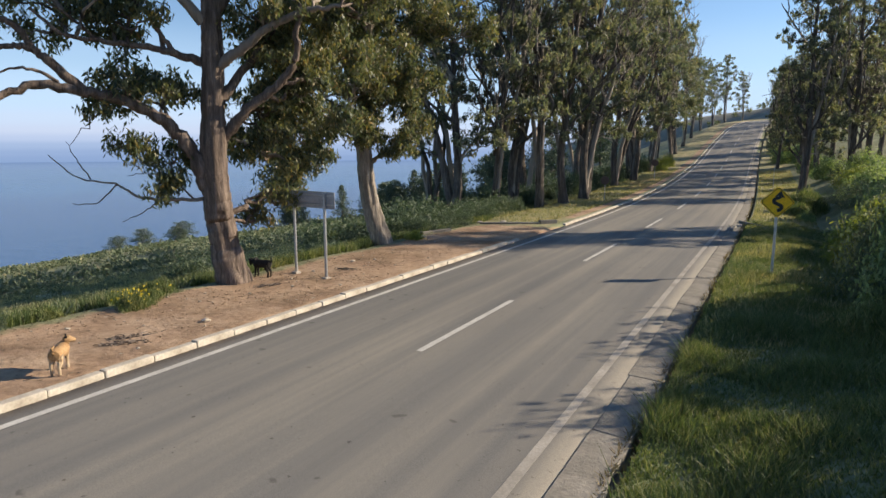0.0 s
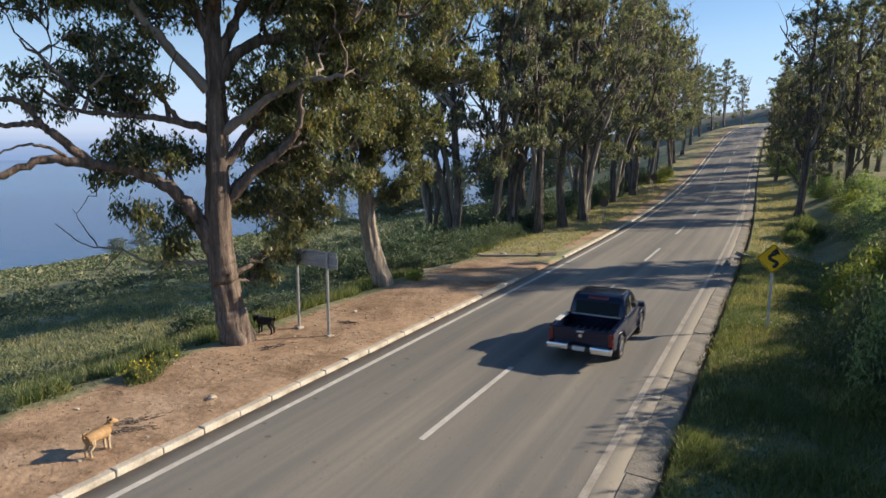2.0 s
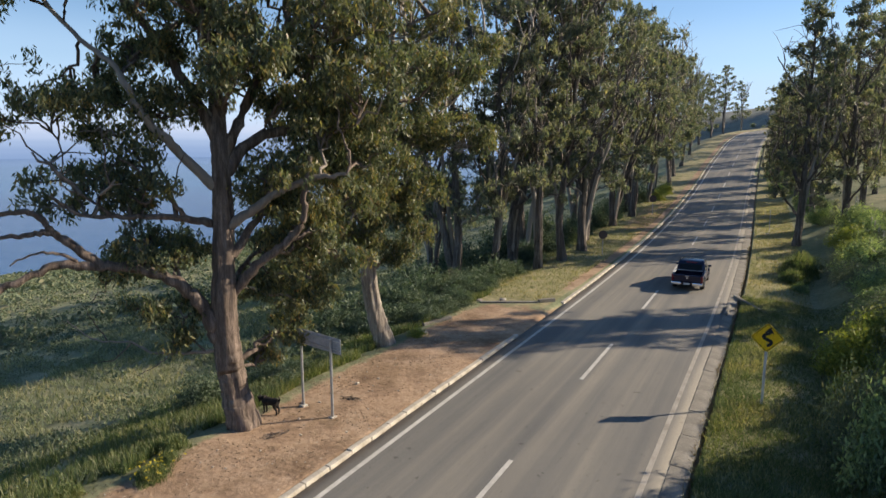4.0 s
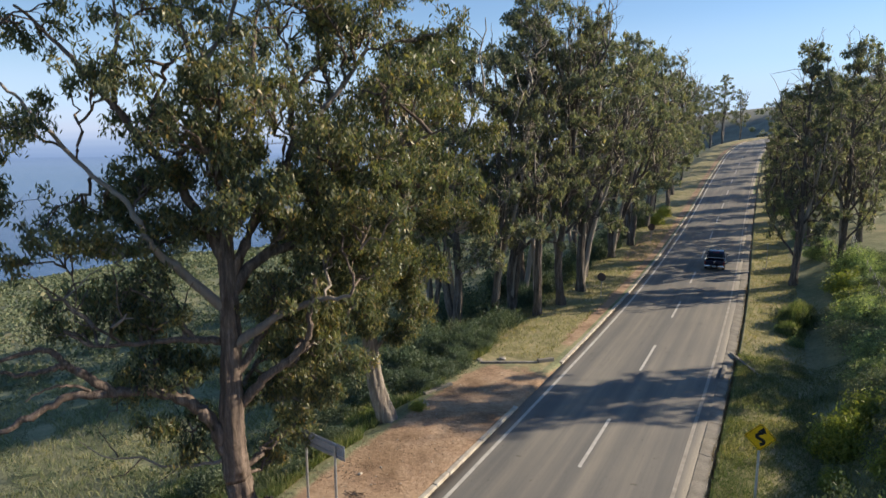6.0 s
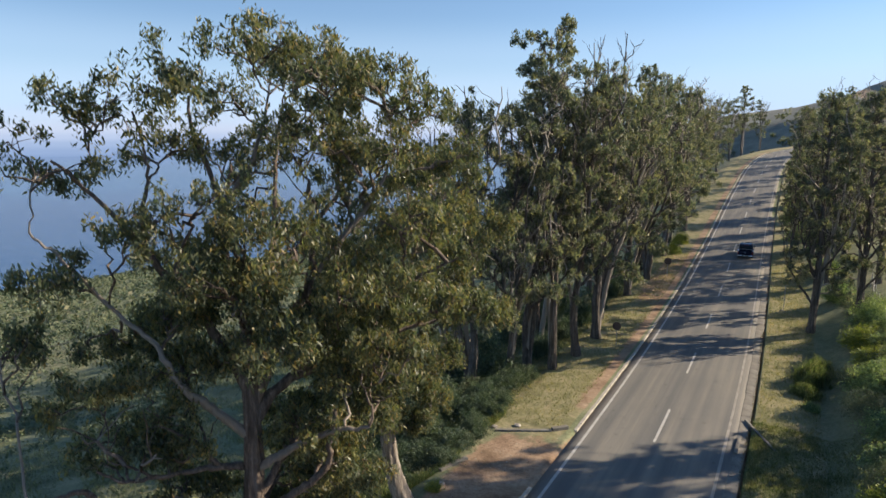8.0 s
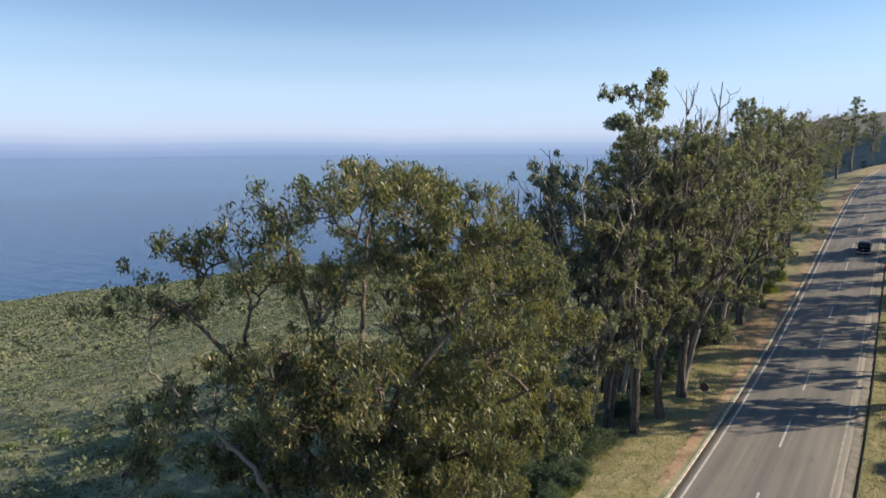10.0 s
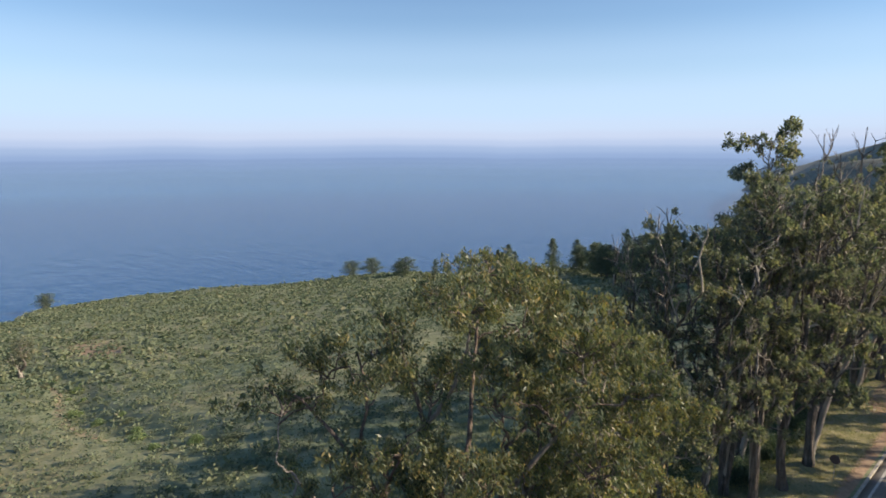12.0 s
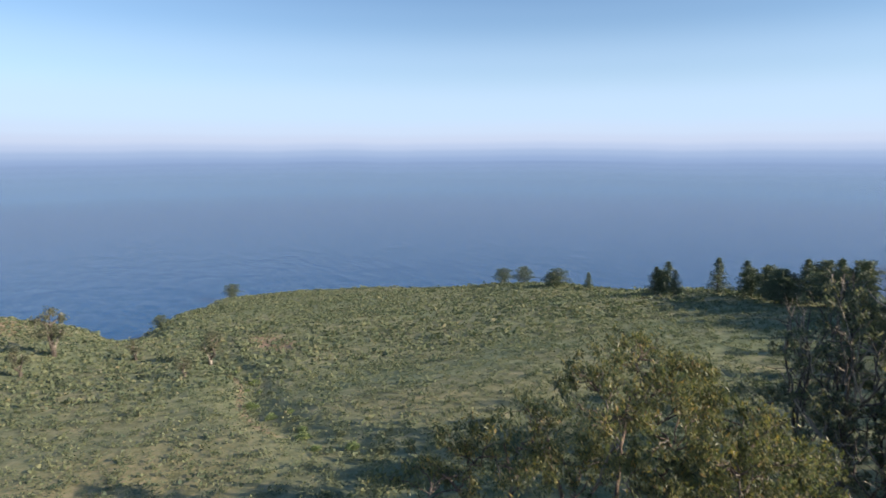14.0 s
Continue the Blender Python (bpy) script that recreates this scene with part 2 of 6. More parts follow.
def box(size, at=(0, 0, 0), bevel=0.0, segments=2, turn=(0, 0, 0)):
    bm = bmesh.new()
    bmesh.ops.create_cube(bm, size=1)
    bmesh.ops.scale(bm, vec=size, verts=bm.verts)
    if bevel:
        bmesh.ops.bevel(bm, geom=list(bm.edges), offset=bevel, segments=segments, affect="EDGES", profile=0.6)
    bmesh.ops.transform(bm, matrix=pose(*at, *turn), verts=bm.verts)
    return bm


def rod(r1, r2, length, at=(0, 0, 0), turn=(0, 0, 0), sides=16):
    """A capped cone or cylinder along z from its lower end."""
    bm = bmesh.new()
    bmesh.ops.create_cone(bm, cap_ends=True, segments=sides, radius1=r1, radius2=r2, depth=length)
    bmesh.ops.translate(bm, vec=(0, 0, length / 2), verts=bm.verts)
    bmesh.ops.transform(bm, matrix=pose(*at, *turn), verts=bm.verts)
    return bm


def join(*bms):
    out = bmesh.new()
    for b in bms:
        me = bpy.data.meshes.new("tmp")
        b.to_mesh(me)
        b.free()
        out.from_mesh(me)
        bpy.data.meshes.remove(me)
    return out


def thing(name, at, label, category, group="", rz=0.0):
    ob = new(name)
    ob.matrix_basis = pose(*at, 0, 0, rz)
    return tagged(ob, label, category, group)


# ---- plan: road line, road height, hill ----
ROAD_Y = (-400, -60, 0, 20, 38, 50, 62, 75, 100, 144, 185, 215, 240, 262, 280)
ROAD_X = (-6.1, -6.1, -6.1, -6.1, -6.1, -6.2, -6.42, -6.75, -7.4, -8.0, -7.6, -5.0, 3.0, 18.0, 40.0)
ROAD_Z = (3.0, 0.0, 0.0, -0.08, -0.16, -0.12, 0.06, 0.4, 1.7, 6.2, 10.4, 12.6, 14.2, 15.4, 16.0)


def smooth_interp(x, xs, ys):
    """Cubic Hermite through the knots."""
    xs, ys = np.asarray(xs, float), np.asarray(ys, float)
    s = np.gradient(ys, xs)
    x = np.clip(x, xs[0], xs[-1])
    i = np.clip(np.searchsorted(xs, x) - 1, 0, len(xs) - 2)
    h = xs[i + 1] - xs[i]
    t = (x - xs[i]) / h
    return ((2 * t**3 - 3 * t**2 + 1) * ys[i] + (t**3 - 2 * t**2 + t) * h * s[i] + (3 * t**2 - 2 * t**3) * ys[i + 1] + (t**3 - t**2) * h * s[i + 1])


def road_x(y):
    return smooth_interp(y, ROAD_Y, ROAD_X)


def road_z(y):
    return smooth_interp(y, ROAD_Y, ROAD_Z)


def ease(a, b, x):
    t = np.clip((np.asarray(x, float) - a) / (b - a), 0, 1)
    return t * t * (3 - 2 * t)


EDGE_Y = (-200, -60, -10, 2, 16, 40, 68, 111, 138, 167, 200, 260, 330, 450, 900)
EDGE_D = (300, 290, 262, 236, 262, 330, 400, 362, 300, 265, 250, 250, 250, 240, 220)


def waves(x, y, k, seed):
    a = np.random.RandomState(seed)
    out = 0.0
    for i in range(5):
        d, p, q = a.uniform(0, 6.28), a.uniform(0, 6.28), k * a.uniform(0.6, 1.9)
        out = out + np.sin((x * math.cos(d) + y * math.sin(d)) * q + p)
    return out / 5


FAR_BEARING = (-0.34, -0.278, -0.222, -0.148, -0.112, -0.077, -0.012, 0.05, 0.12, 0.4)
FAR_HEIGHT = (-30, 3, 27, 41, 48.5, 52.6, 58, 70, 95, 150)


def gully_y(x):
    """The line of the small eroded gully down the hillside."""
    return 22.0 + 2.2 * np.sin(x * 0.09 + 1.0)


def ground_z(x, y, sunk=True):
    """Height of the land at x, y."""
    x, y = np.asarray(x, float), np.asarray(y, float)
    zr, u = road_z(y), x - road_x(y)
    left, right = np.maximum(-u - 8.6, 0), np.maximum(u - 4.6, 0)
    hill = -0.17 * left
    hill = hill - 1.3 * ease(0, 12, left) * (1 - ease(12, 80, left)) + waves(x, y, 0.06, 3) * 1.6 * ease(5, 60, left)
    fade = 1 - ease(6, 70, left) * (1 - ease(280, 430, y))
    knoll = 15 * np.exp(-((x + 250) / 75.0) ** 2 - ((y + 62) / 42.0) ** 2)
    gully = -1.3 * np.exp(-((y - gully_y(x)) / 4.5) ** 2) * ease(45, 70, left) * (1 - ease(135, 175, left))
    edge = np.interp(y, EDGE_Y, EDGE_D)
    cliff = -0.6 * np.maximum(left - edge, 0)
    bank = ease(0.0, 7.0, right - 2.6 + 2.4 * (1 - ease(7, 16, y))) * 1.9 + 0.10 * np.maximum(right - 6, 0) + 12 * ease(30, 200, right)
    ditch = -0.5 * np.exp(-((right - 4.2) / 1.2) ** 2) * ease(16, 22, y) * (1 - ease(50, 60, y))
    shoulder = 0.075 * ease(4.2, 4.5, -u) * (1 - ease(0, 6, left))
    small = waves(x, y, 1.1, 5) * 0.05 * ease(4.9, 6.0, np.abs(u)) + waves(x, y, 0.35, 8) * 0.25 * ease(3, 12, left + right)
    z = zr * fade + hill + knoll + gully + np.maximum(cliff, -70) + bank + ditch + shoulder + small
    z = z - 1.0 * ease(0, 30, left) * (1 - ease(70, 170, left)) * ease(30, 100, y)
    z = z - 45 * ease(176, 250, y) * ease(25, 80, left) * (1 - ease(320, 430, y))
    z = z + 22 * ease(300, 430, y) * ease(-220, -115, x) - 70 * ease(230, 380, y) * (1 - ease(-192, -148, x)) + 36 * ease(400, 700, y) * ease(-80, 160, x)
    if sunk:
        z = z - 0.14 * (1 - ease(4.1, 4.3, -u)) * (1 - ease(4.5, 4.56, u)) - 0.34 * ease(4.5, 4.55, u) * (1 - ease(4.63, 4.69, u))
    z = z - 5.5 * np.exp(-((y - 3) / 12.0) ** 2) * ease(190, 235, left)
    bearing = x / np.maximum(y, 200.0)
    far = np.interp(bearing, FAR_BEARING, FAR_HEIGHT)
    k = ease(560, 960, y) * ease(-0.44, -0.36, bearing)
    z = z * (1 - k) + far * k
    return np.maximum(z, -100)


def grid_lines(spans):
    out = []
    for a, b, step in spans:
        out += list(np.arange(a, b, step))
    return np.array(out + [spans[-1][1]])


def build_ground():
    us = grid_lines([(-1500, -500, 60), (-500, -120, 6), (-120, -30, 2.0), (-30, -10, 0.6), (-10, -5, 0.25), (-5, -4, 0.1), (-4, 4.0, 1.0), (4.0, 4.9, 0.06), (4.9, 12, 0.4), (12, 60, 3), (60, 400, 20), (400, 1500, 100)])
    ys = grid_lines([(-1500, -300, 80), (-300, -60, 8), (-60, -5, 2.5), (-5, 90, 0.8), (90, 280, 2.5), (280, 700, 12), (700, 1100, 25), (1100, 2000, 90)])
    U, Y = np.meshgrid(us, ys)
    X = U + road_x(Y)
    Z = ground_z(X, Y)
    nx, ny = len(us), len(ys)
    idx = np.arange(nx * ny).reshape(ny, nx)
    faces = np.stack([idx[:-1, :-1], idx[:-1, 1:], idx[1:, 1:], idx[1:, :-1]], -1).reshape(-1, 4)
    me = mesh_from("ground", np.stack([X, Y, Z], -1).reshape(-1, 3), faces, GROUND, True)
    soil = (1 - ease(27, 34, Y)) * ease(4.0, 4.3, -U) * (1 - ease(7.3, 9.0, -U)) + 0.75 * ease(60, 70, Y) * (1 - ease(80, 95, Y)) * ease(4.5, 4.9, -U) * (1 - ease(7.0, 8.5, -U))
    soil = soil + 0.8 * ease(34, 40, Y) * ease(4.5, 4.7, -U) * (1 - ease(5.0, 5.8, -U)) + 0.9 * ease(7.9, 8.5, U) * (1 - ease(10.0, 11.5, U)) * (1 - ease(9, 11.5, Y)) + (1 - ease(3.6, 4.1, U)) * ease(3.6, 4.2, U + 8) + 0.8 * ease(4.46, 4.52, U) * (1 - ease(4.62, 4.68, U))
    soil = soil + 0.38 * np.exp(-((Y - gully_y(X) + 2.5) / 1.2) ** 2) * ease(-150, -140, X) * (1 - ease(-88, -76, X)) + 0.5 * np.exp(-((X + 170) / 22.0) ** 2 - ((Y - 38) / 8.0) ** 2) + 0.6 * np.exp(-((X + 250) / 60.0) ** 2 - ((Y + 55) / 35.0) ** 2)
    dry = ease(30, 34, Y) * ease(4.5, 5.0, -U) * (1 - ease(9.5, 12, -U)) + 0.62 * ease(4.5, 5.0, U) * (1 - ease(7.5, 9, U)) * ease(14, 22, Y) + 0.42 * np.exp(-((X + 75) / 32.0) ** 2 - ((Y + 2) / 24.0) ** 2)
    # third channel: how much of the haze grey goes into the far ground
    col = np.stack([np.clip(soil, 0, 1), np.clip(dry, 0, 1), ease(270, 320, Y), np.ones_like(soil)], -1).reshape(-1, 4).astype(np.float32)
    layer = me.color_attributes.new("cover", "FLOAT_COLOR", "POINT")
    layer.data.foreach_set("color", col.ravel())
    return tagged(new("ground", me), "scrub hillside falling to the sea with a red soil verge", "ground", kind="structure")


def strip(u1, u2, y1, y2, lift, step=2.0):
    """A ribbon along the road between two offsets from its centre line."""
    ys = np.linspace(y1, y2, max(2, int((y2 - y1) / step) + 1))
    v = []
    for y in ys:
        for u in (u1, u2):
            v.append((road_x(y) + u, y, road_z(y) + lift))
    f = [(2 * i, 2 * i + 1, 2 * i + 3, 2 * i + 2) for i in range(len(ys) - 1)]
    return v, f


def build_road():
    ys = grid_lines([(-300, 0, 6), (0, 120, 1.5), (120, 278, 3)])
    us = np.array([-4.22, -4.18, -3.7, -3.4, -1.7, 0, 1.7, 3.1, 3.5, 3.98, 4.02])
    drop = np.array([-0.13, 0, 0.012, 0.018, 0.034, 0.045, 0.034, 0.02, 0.012, 0.0, -0.13])
    U, Y = np.meshgrid(us, ys)
    Z = road_z(Y) + np.broadcast_to(drop, U.shape) - 0.03
    idx = np.arange(U.size).reshape(U.shape)
    f = np.stack([idx[:-1, :-1], idx[:-1, 1:], idx[1:, 1:], idx[1:, :-1]], -1).reshape(-1, 4)
    me = mesh_from("road", np.stack([U + road_x(Y), Y, Z], -1).reshape(-1, 3), f, ASPHALT, True)
    dust = np.clip(0.95 * ease(3.55, 4.1, -U) + 0.22 * ease(3.2, 3.9, U), 0, 1)
    layer = me.color_attributes.new("dust", "FLOAT_COLOR", "POINT")
    layer.data.foreach_set("color", np.stack([dust, dust, dust, np.ones_like(dust)], -1).astype(np.float32).ravel())
    road = tagged(new("road", me), "worn grey two-lane asphalt road climbing uphill", "road", kind="structure")

    def crown(u):
        return float(np.interp(u, us, drop)) - 0.03 + 0.006

    def line(name, u, half, y1, y2, paint=None):
        v, f = strip(u - half, u + half, y1, y2, crown(u), 1.5)
        return part(name, mesh_from(name, v, f, paint or PAINT), None, road)

    line("edge_line", -3.6, 0.075, -300, 278).parent = road
    line("edge_line", 3.5, 0.075, -300, 278, PAINT_DUSTY).parent = road
    first = 10.36 - 12 * 8
    k = 0
    while first + 12 * k < 270:
        y = first + 12 * k
        line("centre_dash", 0.0, 0.07, y, y + 4.95).parent = road
        k += 1
    return road


def kerb_stone_mesh(length):
    bm = box((0.2, length - 0.016, 0.34), (0, 0, 0.0), 0.03, 2)
    me = bpy.data.meshes.new("kerb_stone")
    bm.to_mesh(me)
    bm.free()
    me.materials.append(KERB)
    return me


def build_kerb():
    base = tagged(new("kerb"), "pale concrete kerb stones along the soil verge", "kerb", kind="structure")
    me = kerb_stone_mesh(1.0)
    y = -14.0
    rnd = random.Random(4)
    while y < 215:
        if not 26.4 < y < 34.0:
            x, z = float(road_x(y)), float(road_z(y))
            slope = math.degrees(math.atan2(float(road_z(y + 1)) - float(road_z(y - 1)), 2))
            head = -math.degrees(math.atan2(float(road_x(y + 1)) - float(road_x(y - 1)), 2))
            ob = part("kerb_stone", me, KERB, base)
            ob.matrix_basis = pose(x - 4.27 + rnd.uniform(-0.012, 0.012), y, z - 0.075 + rnd.uniform(-0.015, 0.015), slope + rnd.uniform(-0.5, 0.5), rnd.uniform(-1.2, 1.2), head)
        y += 1.0
    return base


def yc_of(y, local, n):
    return y + n / 2 + local


def build_gutter():
    base = tagged(new("gutter"), "broken pale concrete gutter apron beside the asphalt", "gutter", kind="structure")
    rnd = random.Random(9)
    y = -8.0
    while y < 120:
        n = rnd.uniform(1.8, 4.6)
        if not 36.0 < y + n / 2 < 37.5:
            w = 0.58 + rnd.uniform(-0.03, 0.03)
            bm = box((w, n - 0.012, 0.16), (0, 0, 0), 0.02, 1)
            bmesh.ops.subdivide_edges(bm, edges=[e for e in bm.edges if abs(e.verts[0].co.y - e.verts[1].co.y) > 0.5], cuts=4)
            for v in bm.verts:
                if v.co.x > w * 0.3:
                    v.co.x += 0.07 * noise.noise(Vector((yc_of(y, v.co.y, n) * 3.1, 0, 0)))
                    v.co.z -= 0.02 + 0.03 * noise.noise(Vector((yc_of(y, v.co.y, n) * 2.3, 7, 0)))
            ob = part("gutter_slab", bm, CONCRETE, base)
            yc = y + n / 2
            ob.matrix_basis = pose(float(road_x(yc)) + 4.53 - w / 2, yc, float(road_z(yc)) - 0.1 + rnd.uniform(-0.006, 0.006), math.degrees(math.atan2(float(road_z(yc + 1) - road_z(yc - 1)), 2)), 2.0 + rnd.uniform(-1.2, 1.2), rnd.uniform(-0.5, 0.5))
        y += n
    return base


# ---- plants ----
def tube(path, radii, sides, ridge=0.0):
    """Vertices and quads of a tapered tube along a path."""
    path, radii = np.asarray(path, float), np.asarray(radii, float)
    t = np.gradient(path, axis=0)
    t /= np.linalg.norm(t, axis=1)[:, None] + 1e-9
    ref = np.where(np.abs(t[:, 2:3]) > 0.9, np.array([[1.0, 0, 0]]), np.array([[0, 0, 1.0]]))
    a = np.cross(t, ref)
    a /= np.linalg.norm(a, axis=1)[:, None] + 1e-9
    b = np.cross(t, a)
    ang = np.linspace(0, 2 * np.pi, sides, endpoint=False)
    grow = 1.0
    if ridge:
        k = np.arange(len(path))[:, None]
        grow = (1 + ridge * (np.sin(ang * 5 + k * 0.16) + 0.7 * np.sin(ang * 9 - k * 0.11 + 2) + 0.5 * np.sin(ang * 2 + k * 0.3)))[:, :, None]
    ring = path[:, None] + radii[:, None, None] * grow * (np.cos(ang)[None, :, None] * a[:, None] + np.sin(ang)[None, :, None] * b[:, None])
    n = len(path)
    i, j = np.meshgrid(np.arange(n - 1), np.arange(sides), indexing="ij")
    k = (j + 1) % sides
    f = np.stack([i * sides + j, i * sides + k, (i + 1) * sides + k, (i + 1) * sides + j], -1).reshape(-1, 4)
    return ring.reshape(-1, 3), f


class Wood:
    def __init__(self):
        self.v, self.f, self.n = [], [], 0

    def add(self, path, radii, sides=7, ridge=0.0):
        v, f = tube(path, radii, sides, ridge)
        self.v.append(v)
        self.f.append(f + self.n)
        self.n += len(v)

    def mesh(self, name, material):
        return mesh_from(name, np.concatenate(self.v), np.concatenate(self.f), material, True)


def bend(a, b, rs, n=7, sag=0.12, wob=0.06):
    """A wandering path from a to b that arches a little."""
    a, b = np.asarray(a, float), np.asarray(b, float)
    t = np.linspace(0, 1, n)[:, None]
    length = np.linalg.norm(b - a)
    p = a + (b - a) * t
    p[:, 2] += (np.sin(t[:, 0] * np.pi) * sag * length)
    w = rs.normal(0, wob * length, (n, 3)) * np.sin(t * np.pi)
    return p + w


def leaf_cloud(points, per, spread, size, rs, droop=0.7, wide=0.28):
    """Pointed leaves round the given points; each a bent quad."""
    n = len(points) * per
    ball = rs.normal(0, 1, (n, 3))
    ball *= (rs.uniform(0, 1, n) ** 0.6 / np.linalg.norm(ball, axis=1))[:, None]
    own = np.repeat(rs.uniform(0.6, 1.35, len(points)), per)[:, None]
    c = np.repeat(points, per, axis=0) + ball * own * np.asarray(spread) * 1.75
    d = rs.normal(0, 1, (n, 3))
    d /= np.linalg.norm(d, axis=1)[:, None]
    d[:, 2] -= droop * 1.6
    d /= np.linalg.norm(d, axis=1)[:, None]
    s = rs.normal(0, 1, (n, 3))
    s = np.cross(d, s)
    s /= np.linalg.norm(s, axis=1)[:, None] + 1e-9
    ln = size * rs.uniform(0.6, 1.35, n)[:, None]
    w = ln * wide * rs.uniform(0.7, 1.3, n)[:, None]
    v = np.stack([c - d * ln / 2, c + s * w / 2 - d * ln * 0.05, c + d * ln / 2, c - s * w / 2 - d * ln * 0.05], 1).reshape(-1, 3)
    f = np.arange(4 * n).reshape(-1, 4)
    return v, f


def gum_tree(name, seed, trunk, limbs, blobs, label, leaf=0.22, per=34, group="", bark=None, leaves=None, spread=0.34, at=None, bare=0, share=1.0):
    """A gum: trunk and limbs are (points, first radius, last radius); blobs are (centre, radii, twigs)."""
    bark, leaves = bark or BARK, leaves or LEAF
    rs = np.random.RandomState(seed)
    wood, nodes = Wood(), []
    for pts, r1, r2, sides in [(trunk[0], trunk[1], trunk[2], 14)] + [(p, a, b, 9) for p, a, b in limbs]:
        pts = np.asarray(pts, float)
        t = np.linspace(0, 1, len(pts))
        m = max(10, 5 * len(pts)) * (3 if sides == 14 else 1)
        tt = np.linspace(0, 1, m)
        path = np.stack([smooth_interp(tt, t, pts[:, k]) for k in range(3)], -1)
        path += rs.normal(0, 0.008 if sides == 14 else 0.012 + r1 * 0.07, path.shape) * (tt[:, None] > 0.05)
        rad = r1 + (r2 - r1) * tt ** (1.25 if sides == 14 else 0.85)
        rad *= 1 + rs.normal(0, 0.02 if sides == 14 else 0.05, m)
        if sides == 14:
            rad *= (1 + 0.28 * np.exp(-tt * 22)) * (1 + 0.03 * np.sin(tt * 31 + seed) + 0.015 * np.sin(tt * 67))
            path[0, 2] -= 0.5
        wood.add(path, rad, 40 if sides == 14 else sides, 0.06 if sides == 14 else 0.0)
        for q, r in zip(path[m // 4:], rad[m // 4:]):
            nodes.append((*q, r))
    nodes = np.array(nodes)
    tips = []
    for centre, radii, twigs in blobs:
        centre, radii = np.asarray(centre, float), np.asarray(radii, float)
        start = nodes[np.argmin(np.linalg.norm(nodes[:, :3] - (centre - np.array([0, 0, radii[2] * 0.8])), axis=1))]
        r0 = min(start[3] * 0.75, 0.03 + 0.035 * float(np.linalg.norm(centre - start[:3])) ** 0.8)
        main = bend(start[:3], centre, rs, 9, 0.06, 0.05)
        wood.add(main, np.linspace(r0, 0.03, 9), 6)
        # the leaves sit in puffs on the outer, upper side of each mass
        puffs = max(4, twigs // 6)
        for _ in range(puffs):
            d = rs.normal(0, 1, 3)
            d /= np.linalg.norm(d)
            if d[2] < -0.15:
                d[2] *= -0.6
            q = centre + d * radii * rs.uniform(0.6, 1.02)
            o = main[rs.randint(4, 9)]
            p = bend(o, q, rs, 6, 0.05, 0.07)
            wood.add(p, np.linspace(0.03 + r0 * 0.28, 0.014, 6), 4)
            for _ in range(max(2, round(twigs * share / puffs))):
                tip = q + rs.normal(0, 1, 3) * radii * (0.22, 0.22, 0.22)
                wood.add(bend(p[rs.randint(3, 6)], tip, rs, 4, 0.06, 0.06), np.linspace(0.015, 0.006, 4), 3)
                tips.append(tip)
    for _ in range(bare):
        high = nodes[nodes[:, 2] > 0.35 * nodes[:, 2].max()]
        o = high[rs.randint(len(high))]
        q = o[:3] + np.array([rs.normal(0, 0.8), rs.normal(0, 0.8), rs.uniform(2.0, 4.2) * (1.0 if bark is BARK_FAR else 0.5)])
        w = bend(o[:3], q, rs, 6, 0.05, 0.05)
        wood.add(w, np.linspace(0.075, 0.025, 6), 4)
        for _ in range(4):
            k = w[rs.randint(2, 5)]
            wood.add(bend(k, k + rs.normal(0, 0.7, 3) + (0, 0, 0.6), rs, 4, 0.05, 0.05), np.linspace(0.032, 0.014, 4), 3)
    ob = tagged(new(name), label, "tree", group)
    if at is not None:
        ob.matrix_basis = at
    part("trunk", wood.mesh("trunk", bark), bark, ob, "peeling grey-brown trunk and limbs")
    v, f = leaf_cloud(np.array(tips), per, (spread, spread, spread * 1.1), leaf, rs)
    part("crown", mesh_from("crown", v, f, leaves), leaves, ob, "drooping olive-green leaves")
    return ob


